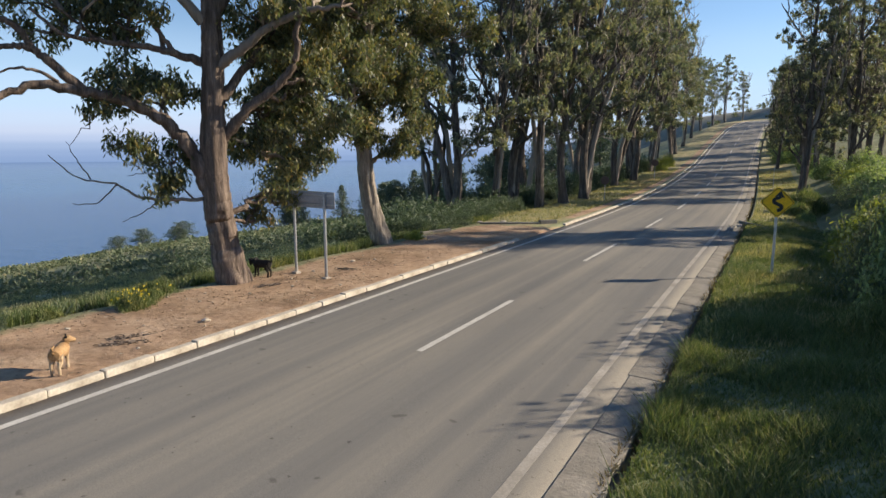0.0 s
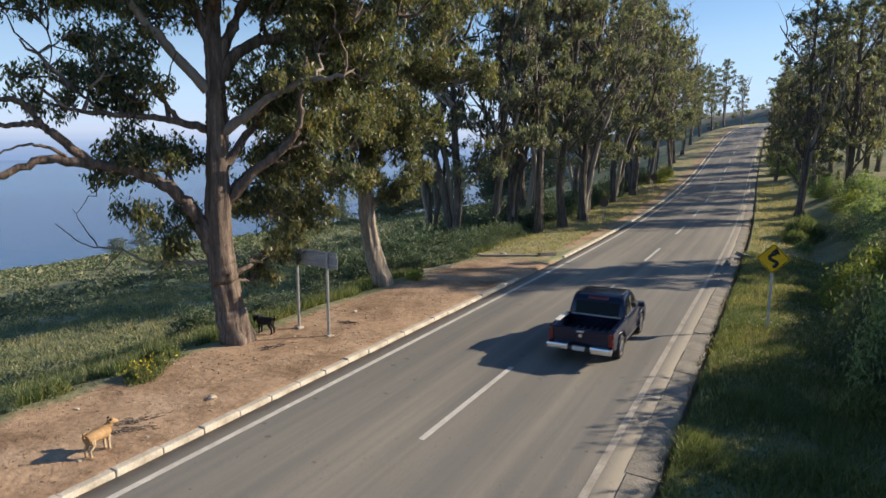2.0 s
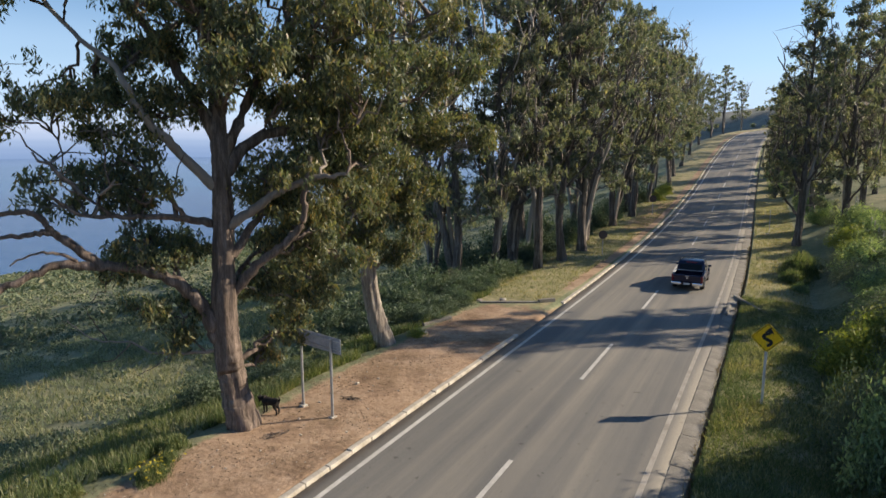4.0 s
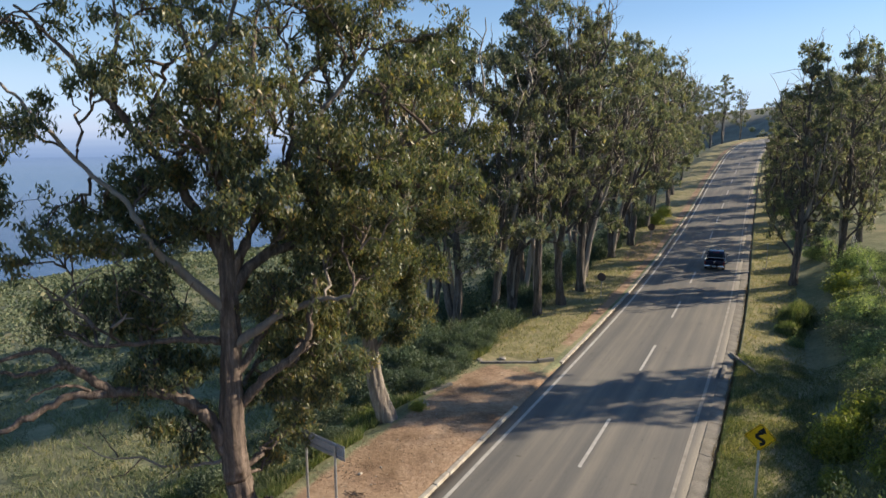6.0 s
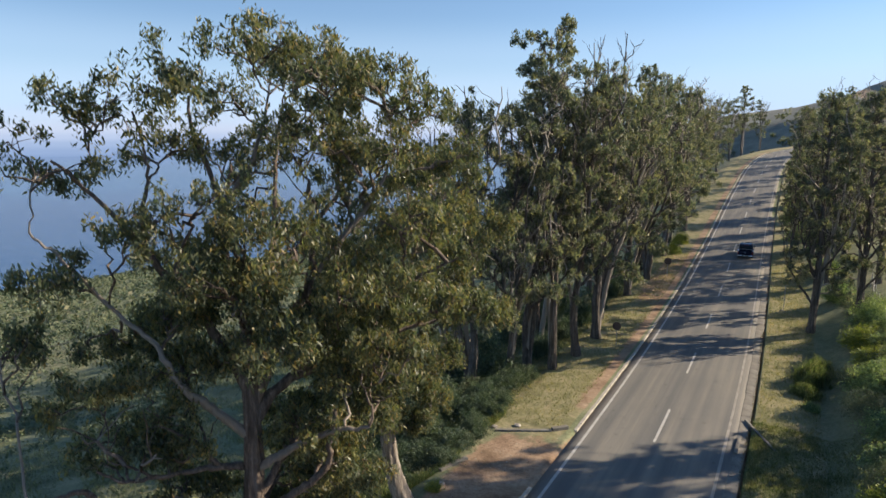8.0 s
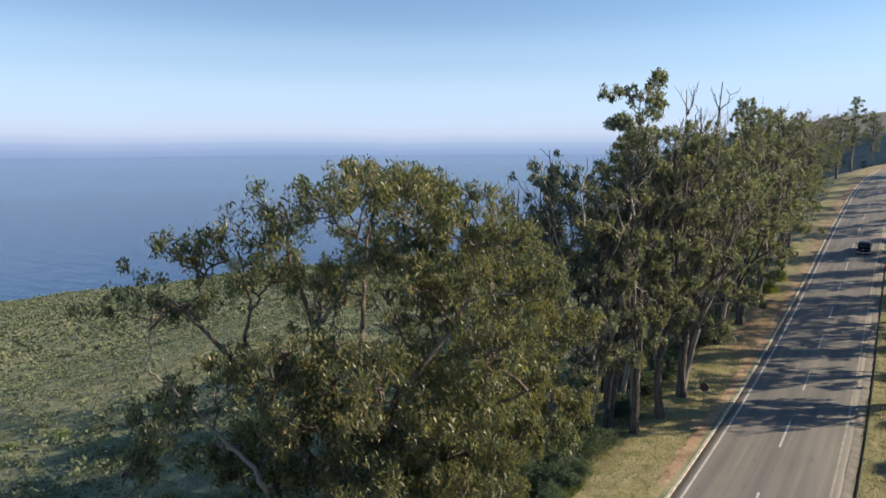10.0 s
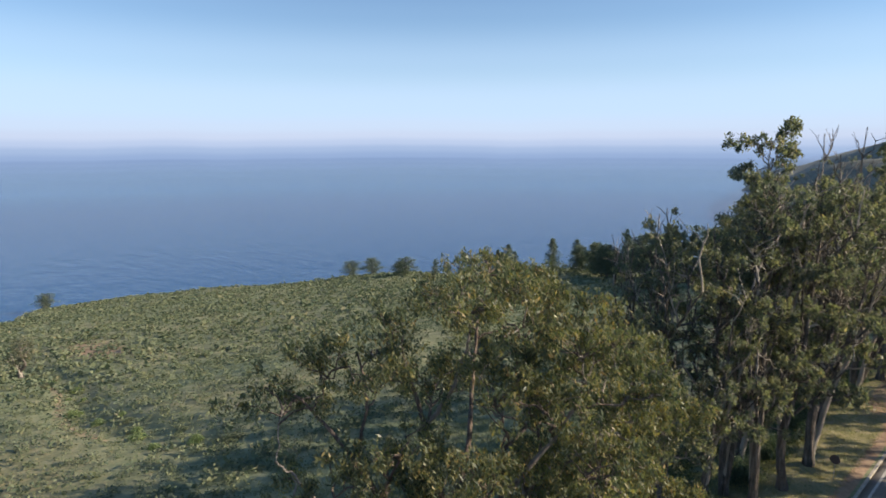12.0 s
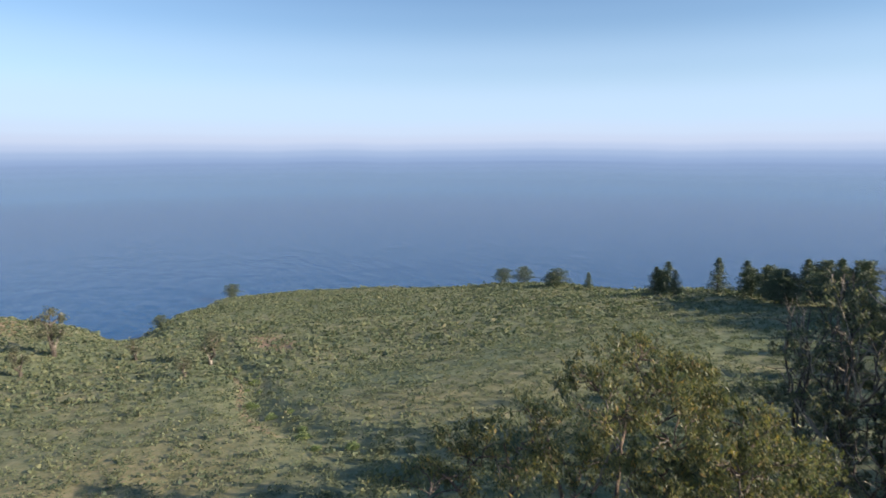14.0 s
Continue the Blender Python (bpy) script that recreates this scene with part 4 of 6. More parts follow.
    blobs = [
        ((-18.4, 9.6, 15.6), (1.7, 1.7, 1.2), 44), ((-17.2, 10.8, 17.0), (1.6, 1.6, 1.1), 44), ((-15.9, 12.2, 17.9), (1.7, 1.7, 1.1), 46),
        ((-14.4, 13.7, 19.0), (1.7, 1.7, 1.1), 50), ((-15.4, 17.2, 18.8), (2.0, 2.0, 1.2), 46), ((-13.0, 15.2, 18.4), (1.8, 1.8, 1.2), 50),
        ((-11.6, 16.6, 17.6), (1.8, 1.8, 1.4), 50), ((-17.8, 9.4, 12.6), (1.6, 1.6, 1.2), 30), ((-18.9, 8.4, 10.6), (1.5, 1.5, 1.0), 34),
        ((-16.4, 14.6, 15.5), (1.8, 1.8, 1.4), 40), ((-12.6, 13.4, 13.4), (1.7, 1.7, 1.5), 60), ((-13.6, 12.0, 12.2), (1.6, 1.6, 1.4), 56),
        ((-11.6, 14.6, 11.6), (1.7, 1.7, 1.6), 60), ((-10.9, 16.2, 13.8), (1.7, 1.7, 1.6), 60), ((-12.2, 15.4, 9.2), (1.4, 1.4, 1.3), 50),
        ((-14.4, 14.8, 10.4), (1.7, 1.7, 1.4), 50), ((-16.2, 12.0, 9.6), (1.4, 1.4, 1.0), 34), ((-17.4, 10.6, 7.6), (1.2, 1.2, 0.7), 26),
        ((-15.8, 12.6, 5.6), (0.8, 0.8, 0.6), 22), ((-15.2, 15.8, 5.0), (1.3, 1.3, 0.9), 40),
        ((-13.2, 14.2, 7.6), (1.2, 1.2, 0.9), 34), ((-16.6, 11.6, 6.9), (0.9, 0.9, 0.6), 20), ((-13.8, 17.4, 14.6), (2.0, 2.0, 1.6), 50),
        ((-15.0, 12.0, 14.4), (1.7, 1.7, 1.3), 40),
        ((-18.0, 19.0, 18.9), (1.9, 1.9, 1.2), 44), ((-16.6, 18.4, 19.0), (1.6, 1.6, 1.1), 36), ((-19.2, 17.4, 17.6), (1.6, 1.6, 1.2), 36), ((-17.2, 20.8, 17.6), (1.6, 1.6, 1.2), 36), ((-19.6, 20.0, 16.2), (1.6, 1.6, 1.2), 34), ((-18.4, 18.4, 15.2), (1.7, 1.7, 1.3), 36), ((-20.0, 18.2, 13.6), (1.5, 1.5, 1.2), 30), ((-16.2, 21.6, 16.4), (1.6, 1.6, 1.3), 34), ((-16.0, 11.6, 5.9), (0.8, 0.8, 0.6), 22), ((-15.5, 12.1, 5.3), (0.7, 0.7, 0.5), 18), ((-16.6, 11.1, 5.0), (0.6, 0.6, 0.5), 14), ((-15.5, 12.3, 3.6), (0.7, 0.7, 0.6), 20), ((-15.7, 12.0, 2.7), (0.5, 0.5, 0.5), 12),
        ((-15.0, 14.6, 3.9), (0.9, 0.9, 0.8), 26), ((-15.8, 16.4, 3.6), (1.0, 1.0, 0.9), 30), ((-14.0, 16.4, 6.6), (1.0, 1.0, 0.9), 30), ((-13.4, 15.2, 6.3), (0.8, 0.8, 0.7), 24), ((-17.3, 10.2, 7.0), (0.8, 0.8, 0.5), 18), ((-16.2, 11.3, 7.6), (0.9, 0.9, 0.6), 22),
        ((-13.6, 15.8, 8.6), (1.5, 1.5, 1.1), 44), ((-14.2, 17.6, 9.6), (1.7, 1.7, 1.3), 44), ((-12.0, 16.8, 8.0), (1.4, 1.4, 1.2), 44), ((-17.0, 9.9, 9.4), (1.3, 1.3, 0.9), 30), ((-15.8, 11.6, 8.2), (1.2, 1.2, 0.8), 26), ((-10.8, 15.0, 10.0), (1.4, 1.4, 1.3), 44), ((-12.8, 12.6, 10.6), (1.4, 1.4, 1.1), 40), ((-12.4, 17.2, 15.6), (1.6, 1.6, 1.4), 40), ((-13.4, 14.0, 16.4), (1.6, 1.6, 1.2), 36), ((-12.0, 15.4, 15.8), (1.6, 1.6, 1.3), 40), ((-14.2, 15.4, 16.9), (1.7, 1.7, 1.2), 36), ((-16.9, 12.8, 16.2), (1.5, 1.5, 1.1), 30), ((-16.2, 10.6, 13.6), (1.5, 1.5, 1.1), 28), ((-13.2, 16.0, 12.4), (1.6, 1.6, 1.3), 44), ((-14.7, 16.4, 7.4), (1.2, 1.2, 1.0), 34), ((-15.4, 13.0, 13.6), (1.2, 1.2, 1.0), 34), ((-16.7, 12.6, 12.9), (1.1, 1.1, 0.9), 32), ((-15.8, 13.0, 12.2), (1.2, 1.2, 1.0), 34), ((-13.6, 12.4, 13.4), (1.2, 1.2, 1.0), 34), ((-14.0, 12.4, 11.5), (1.1, 1.1, 0.9), 32), ((-15.9, 12.6, 11.1), (1.0, 1.0, 0.8), 30), ((-18.2, 12.0, 10.3), (1.0, 1.0, 0.8), 30), ((-16.7, 12.2, 9.9), (0.9, 0.9, 0.7), 28), ((-15.1, 12.6, 9.9), (0.8, 0.8, 0.6), 24), ((-19.0, 11.4, 9.9), (0.9, 0.9, 0.7), 26), ((-18.2, 12.2, 9.0), (0.8, 0.8, 0.6), 24), ((-12.6, 12.0, 10.6), (0.9, 0.9, 0.7), 28), ((-14.0, 15.2, 7.2), (1.0, 1.0, 0.9), 34), ((-14.4, 18.6, 18.7), (1.4, 1.4, 0.9), 34), ((-12.9, 18.6, 18.2), (1.4, 1.4, 1.0), 36), ((-11.7, 18.8, 17.2), (1.4, 1.4, 1.1), 36), ((-12.8, 19.0, 16.0), (1.4, 1.4, 1.1), 34), ((-10.9, 18.2, 15.6), (1.4, 1.4, 1.1), 36), ((-13.2, 15.6, 7.6), (1.1, 1.1, 0.9), 36), ((-12.9, 15.8, 6.0), (1.0, 1.0, 0.9), 34), ((-14.6, 16.0, 5.1), (1.0, 1.0, 0.8), 32), ((-12.9, 16.6, 4.8), (0.9, 0.9, 0.8), 30), ((-13.9, 16.5, 3.7), (0.8, 0.8, 0.7), 26), ((-14.1, 14.5, 7.5), (1.0, 1.0, 0.85), 34), ((-13.7, 15.2, 6.6), (1.0, 1.0, 0.85), 34), ((-13.1, 16.1, 7.9), (1.1, 1.1, 0.94), 38), ((-14.2, 14.9, 5.6), (0.8, 0.8, 0.68), 26), ((-13.2, 15.5, 5.4), (0.9, 0.9, 0.77), 30), ((-12.8, 17.2, 8.2), (1.1, 1.1, 0.94), 38), ((-14.2, 15.3, 4.2), (0.7, 0.7, 0.59), 24), ((-14.7, 14.7, 6.5), (0.8, 0.8, 0.68), 26), ((-14.1, 15.9, 3.3), (0.7, 0.7, 0.59), 22), ((-13.0, 17.0, 6.8), (1.0, 1.0, 0.85), 34), ((-15.5, 11.3, 7.4), (0.9, 0.9, 0.77), 28), ((-15.8, 11.4, 5.4), (0.6, 0.6, 0.51), 18), ((-15.9, 11.3, 4.0), (0.5, 0.5, 0.42), 16), ((-15.5, 12.4, 3.0), (0.4, 0.4, 0.34), 12), ((-16.1, 11.9, 11.1), (1.1, 1.1, 0.94), 38), ((-13.8, 13.2, 11.9), (1.1, 1.1, 0.94), 40), ((-12.4, 14.7, 10.8), (1.1, 1.1, 0.94), 40), ((-11.4, 16.0, 11.2), (1.0, 1.0, 0.85), 36), ((-10.4, 17.0, 11.0), (1.0, 1.0, 0.85), 36), ((-9.5, 18.2, 10.9), (0.9, 0.9, 0.77), 30), ((-13.0, 13.9, 9.7), (1.0, 1.0, 0.85), 36), ((-10.9, 16.6, 9.5), (0.9, 0.9, 0.77), 32),
        ((-14.3, 15.4, 2.6), (0.6, 0.6, 0.8), 20), ((-14.9, 16.2, 2.2), (0.7, 0.7, 0.8), 20), ((-14.6, 14.6, 1.7), (0.45, 0.45, 0.6), 14),
    ]
    # the top is thin: sky and branches show through
    blobs = [(c, r, int(n * (0.82 if c[2] > 13.3 else 1))) for c, r, n in blobs]
    return gum_tree("gum_tree", 11, trunk, limbs, blobs, "large gum tree with an arching limb on the soil verge", 0.195, 60, spread=0.2, share=0.76, bare=6)


def second_tree():
    trunk = ([(-15.0, 22.5, -0.25), (-15.4, 22.1, 1.9), (-15.55, 21.9, 4.3), (-15.5, 22.0, 6.0), (-15.1, 22.4, 9.0), (-14.6, 23.0, 12.0)], 0.4, 0.1)
    limbs = [
        ([(-15.45, 22.0, 4.6), (-16.2, 20.6, 5.0), (-17.0, 19.0, 5.0), (-17.6, 17.8, 4.6)], 0.12, 0.04),
        ([(-15.5, 22.0, 5.4), (-14.9, 22.7, 7.5), (-13.8, 23.8, 8.4)], 0.12, 0.05),
        ([(-15.4, 22.1, 6.0), (-16.0, 21.5, 7.6), (-16.4, 21.2, 9.6), (-16.6, 21.0, 12.5)], 0.13, 0.05),
    ]
    blobs = [
        ((-15.6, 21.6, 7.6), (1.4, 1.4, 1.3), 60), ((-14.2, 23.2, 6.4), (1.3, 1.3, 1.7), 70), ((-14.0, 23.2, 4.4), (0.9, 0.9, 1.3), 46), ((-15.6, 21.9, 4.9), (1.1, 1.1, 1.2), 50),
        ((-14.2, 22.8, 9.0), (1.6, 1.6, 1.4), 60), ((-16.4, 20.8, 10.2), (1.6, 1.6, 1.4), 50), ((-14.6, 23.2, 12.0), (1.9, 1.9, 1.5), 60), ((-16.5, 21.4, 13.0), (1.9, 1.9, 1.4), 50),
        ((-13.0, 24.0, 10.6), (1.6, 1.6, 1.5), 50), ((-17.2, 18.6, 4.4), (1.2, 1.2, 1.0), 40), ((-15.2, 23.6, 14.4), (1.8, 1.8, 1.3), 50), ((-12.6, 22.4, 13.0), (1.5, 1.5, 1.4), 40), ((-11.9, 21.4, 15.0), (1.4, 1.4, 1.1), 36), ((-13.2, 22.6, 15.6), (1.5, 1.5, 1.1), 36), ((-13.8, 20.0, 8.8), (1.5, 1.5, 1.3), 50), ((-16.3, 17.6, 2.6), (1.0, 1.0, 0.9), 30), ((-16.8, 18.6, 3.6), (1.0, 1.0, 0.9), 30), ((-15.6, 17.8, 5.2), (1.1, 1.1, 0.9), 34), ((-14.4, 18.6, 7.2), (1.3, 1.3, 1.1), 44), ((-13.4, 18.2, 9.8), (1.3, 1.3, 1.1), 44), ((-14.8, 20.3, 6.4), (1.2, 1.2, 1.1), 40), ((-13.7, 21.2, 7.4), (1.2, 1.2, 1.2), 40), ((-15.9, 20.6, 8.8), (1.3, 1.3, 1.1), 40), ((-14.6, 19.2, 11.4), (1.7, 1.7, 1.4), 46), ((-12.4, 20.6, 11.0), (1.6, 1.6, 1.5), 50), ((-12.2, 24.6, 8.4), (1.4, 1.4, 1.4), 50), ((-12.6, 25.6, 11.6), (1.6, 1.6, 1.5), 46), ((-11.6, 19.0, 13.6), (1.5, 1.5, 1.4), 44),
        ((-15.2, 22.3, 9.1), (1.2, 1.2, 1.02), 40), ((-14.2, 23.3, 8.8), (1.2, 1.2, 1.02), 40), ((-13.9, 23.8, 6.7), (1.0, 1.0, 0.85), 36), ((-14.5, 22.4, 5.9), (1.0, 1.0, 0.85), 36), ((-15.9, 21.5, 5.7), (0.9, 0.9, 0.77), 32), ((-15.3, 21.8, 4.3), (0.8, 0.8, 0.68), 28), ((-14.5, 22.8, 3.9), (0.7, 0.7, 0.59), 24), ((-16.9, 21.6, 4.6), (0.8, 0.8, 0.68), 26), ((-13.3, 24.6, 8.7), (1.1, 1.1, 0.94), 36), ((-15.3, 21.6, 7.5), (1.0, 1.0, 0.85), 34),
    ]
    return gum_tree("gum_tree", 12, trunk, limbs, blobs, "leaning gum tree with drooping foliage on the verge", 0.195, 68, spread=0.21, share=0.86, bare=10, bark=BARK_PALE)


big_tree()
second_tree()

ROW = "gum trees in a row along the road"
protos = []
for seed, h, lean, spread, stems, low, n in ((31, 22, (0.8, 0.5), 5.2, 3, 0.26, 24), (32, 24, (-0.6, 0.8), 4.6, 2, 0.3, 24), (33, 20, (0.5, -0.8), 5.6, 4, 0.24, 26), (34, 25, (0.3, 0.4), 4.0, 2, 0.36, 22), (35, 22, (0.4, 0.3), 3.4, 2, 0.16, 34)):
    t, l, b = tree_shape(seed, h, lean, spread, stems, low, n, 30)
    protos.append(gum_tree("gum_tree", seed, t, l, b, "tall gum tree with pale branches in the roadside row", 0.33, 38, ROW, BARK_FAR, LEAF_FAR, 0.2, bare=44, share=0.42 if seed < 35 else 0.34))
# x, y, proto, turn, scale
LEFT_ROW = [(-17.2, 43.2, 0, 20, 0.95), (-15.0, 42.5, 3, 140, 0.9), (-14.3, 46.0, 1, 250, 0.92), (-14.2, 51.1, 2, 75, 1.05), (-18.5, 49.0, 3, 10, 1.08), (-15.6, 57.0, 0, 200, 0.95),
            (-18.0, 62.0, 1, 300, 0.9), (-15.2, 66.5, 2, 30, 1.0), (-14.9, 74.5, 2, 160, 1.1), (-19.5, 38.0, 2, 190, 1.02), (-17.6, 40.2, 0, 300, 0.88), (-16.5, 80.0, 3, 90, 1.0), (-15.5, 88.0, 0, 330, 1.05), (-16.5, 97.0, 1, 45, 0.98),
            (-15.6, 106.0, 2, 270, 1.0), (-16.5, 117.0, 0, 120, 0.95), (-17.0, 130.0, 1, 15, 0.88), (-18.0, 150.0, 2, 100, 0.85), (-18.5, 172.0, 0, 60, 0.8), (-18.0, 196.0, 1, 160, 0.72)]
RIGHT_ROW = [(1.7, 61.0, 4, 50, 0.93), (5.2, 63.0, 4, 200, 0.88), (3.4, 78.0, 4, 290, 0.85), (7.4, 74.0, 4, 20, 0.85), (2.0, 92.0, 4, 100, 0.72), (5.4, 90.0, 4, 10, 0.8), (4.0, 108.0, 4, 340, 0.72), (2.5, 126.0, 4, 60, 0.7), (6.0, 148.0, 0, 30, 0.7),
             (-16.5, 218.0, 3, 80, 0.85), (-12.5, 233.0, 1, 10, 0.7), (1.8, 196.0, 2, 120, 0.6), (5.0, 207.0, 0, 200, 0.6), (9.5, 217.0, 2, 300, 0.65), (-0.4, 97.0, 4, 70, 0.62), (-0.3, 110.0, 4, 220, 0.64), (-0.4, 122.0, 4, 330, 0.64), (-0.2, 137.0, 4, 150, 0.68), (0.0, 156.0, 0, 35, 0.72), (0.8, 178.0, 2, 260, 0.7),
             (12.9, 47.0, 2, 210, 0.72), (15.6, 49.3, 0, 100, 0.7), (10.8, 45.4, 3, 20, 0.5), (9.5, 172.0, 1, 20, 0.7), (14.0, 196.0, 2, 80, 0.7), (24.0, 226.0, 0, 10, 0.75), (-2.0, 275.0, 2, 200, 0.5), (12.0, 288.0, 0, 300, 0.55), (30.0, 292.0, 1, 130, 0.6),
             (46.0, 300.0, 2, 10, 0.6), (9.5, 84.0, 4, 130, 0.75), (12.5, 92.0, 4, 20, 0.7), (9.0, 100.0, 4, 90, 0.65), (13.5, 107.0, 0, 250, 0.65), (9.5, 120.0, 4, 310, 0.62), (15.0, 134.0, 1, 10, 0.65)]
placed = [False] * len(protos)
for x, y, k, turn, s in LEFT_ROW + RIGHT_ROW:
    m = pose(x, y, float(ground_z(x, y)), 0, 0, turn)
    if not placed[k]:
        ob, placed[k] = protos[k], True
        ob.matrix_basis = m
    else:
        ob = copy_thing(protos[k], m)
    ob.scale = (s, s, s)



def dead_tree(x, y, height, seed):
    """Bare grey stems that fork upwards."""
    rs = np.random.RandomState(seed)
    wood = Wood()
    for k in range(4):
        a = k * 1.6 + rs.uniform(-0.4, 0.4)
        top = np.array([math.cos(a) * 1.6, math.sin(a) * 1.6, height * rs.uniform(0.84, 1.0)])
        stem = bend((0.15 * math.cos(a), 0.15 * math.sin(a), -0.3), top, rs, 12, 0.0, 0.012)
        wood.add(stem, np.linspace(0.2, 0.035, 12), 7)
        for _ in range(13):
            o = stem[rs.randint(5, 11)]
            q = o + np.array([rs.normal(0, 0.75), rs.normal(0, 0.75), rs.uniform(1.0, 3.2)])
            w = bend(o, q, rs, 6, -0.04, 0.05)
            wood.add(w, np.linspace(0.055, 0.018, 6), 4)
            for _ in range(3):
                e = w[rs.randint(2, 5)]
                wood.add(bend(e, e + np.array([rs.normal(0, 0.35), rs.normal(0, 0.35), rs.uniform(0.4, 1.2)]), rs, 4, 0, 0.04), np.linspace(0.024, 0.01, 4), 3)
    ob = tagged(new("dead_tree"), "leafless dead tree with bare grey branches", "tree")
    part("trunk", wood.mesh("trunk", BARK_FAR), BARK_FAR, ob, "bare forked stems and twigs")
    ob.matrix_basis = pose(x, y, float(ground_z(x, y)), 0, 0, 0)
    return ob


dead_tree(-15.6, 57.0, 26.2, 5)
dead_tree(-22.5, 40.5, 21.8, 9)
scatter_shrubs()
scatter_far_woods()
scatter_grass()


# ---- pickup truck ----
NAVY = plain("truck_paint", (0.006, 0.0105, 0.032), 0.14, 0.2, 0.55, 0.06)
BLACK = plain("black_plastic", (0.012, 0.012, 0.013), 0.55)
TYRE = plain("tyre_rubber", (0.018, 0.018, 0.018), 0.85)
CHROME = plain("chrome", (0.75, 0.76, 0.78), 0.16, 1.0, 0.5, 0.08)
ALLOY = plain("alloy", (0.5, 0.5, 0.52), 0.3, 1.0, 0.5, 0.1)
GLASS_DARK = plain("tinted_glass", (0.006, 0.007, 0.009), 0.06, 0.0, 0.14, 0.02)
RED_LAMP = plain("red_lamp", (0.13, 0.005, 0.008), 0.25, 0.0, 0.6, 0.1)
WHITE_BAR = plain("plate_and_glint_white", (0.6, 0.6, 0.58), 0.5)


def prism(outline, x1, x2, bevel=0.0, taper=None):
    """A side outline of (y, z) points drawn out across x; taper moves upper points inwards."""
    bm = bmesh.new()
    rows = []
    for x in (x1, x2):
        row = []
        for y, z in outline:
            k = 0.0 if taper is None else max(0.0, (z - taper[0]) * taper[1])
            row.append(bm.verts.new((x - math.copysign(k, x), y, z)))
        rows.append(row)
    n = len(outline)
    bm.faces.new(rows[0])
    bm.faces.new(rows[1][::-1])
    for i in range(n):
        bm.faces.new((rows[0][i], rows[1][i], rows[1][(i + 1) % n], rows[0][(i + 1) % n]))
    bmesh.ops.recalc_face_normals(bm, faces=bm.faces)
    if bevel:
        bmesh.ops.bevel(bm, geom=list(bm.edges), offset=bevel, segments=3, affect="EDGES", profile=0.6, clamp_overlap=True)
    return bm


def arch(y, r, steps=9):
    """Points of a wheel opening in a side outline, front to back."""
    return [(y + r * math.cos(math.pi * i / steps), 0.42 + r * math.sin(math.pi * i / steps)) for i in range(steps + 1)]


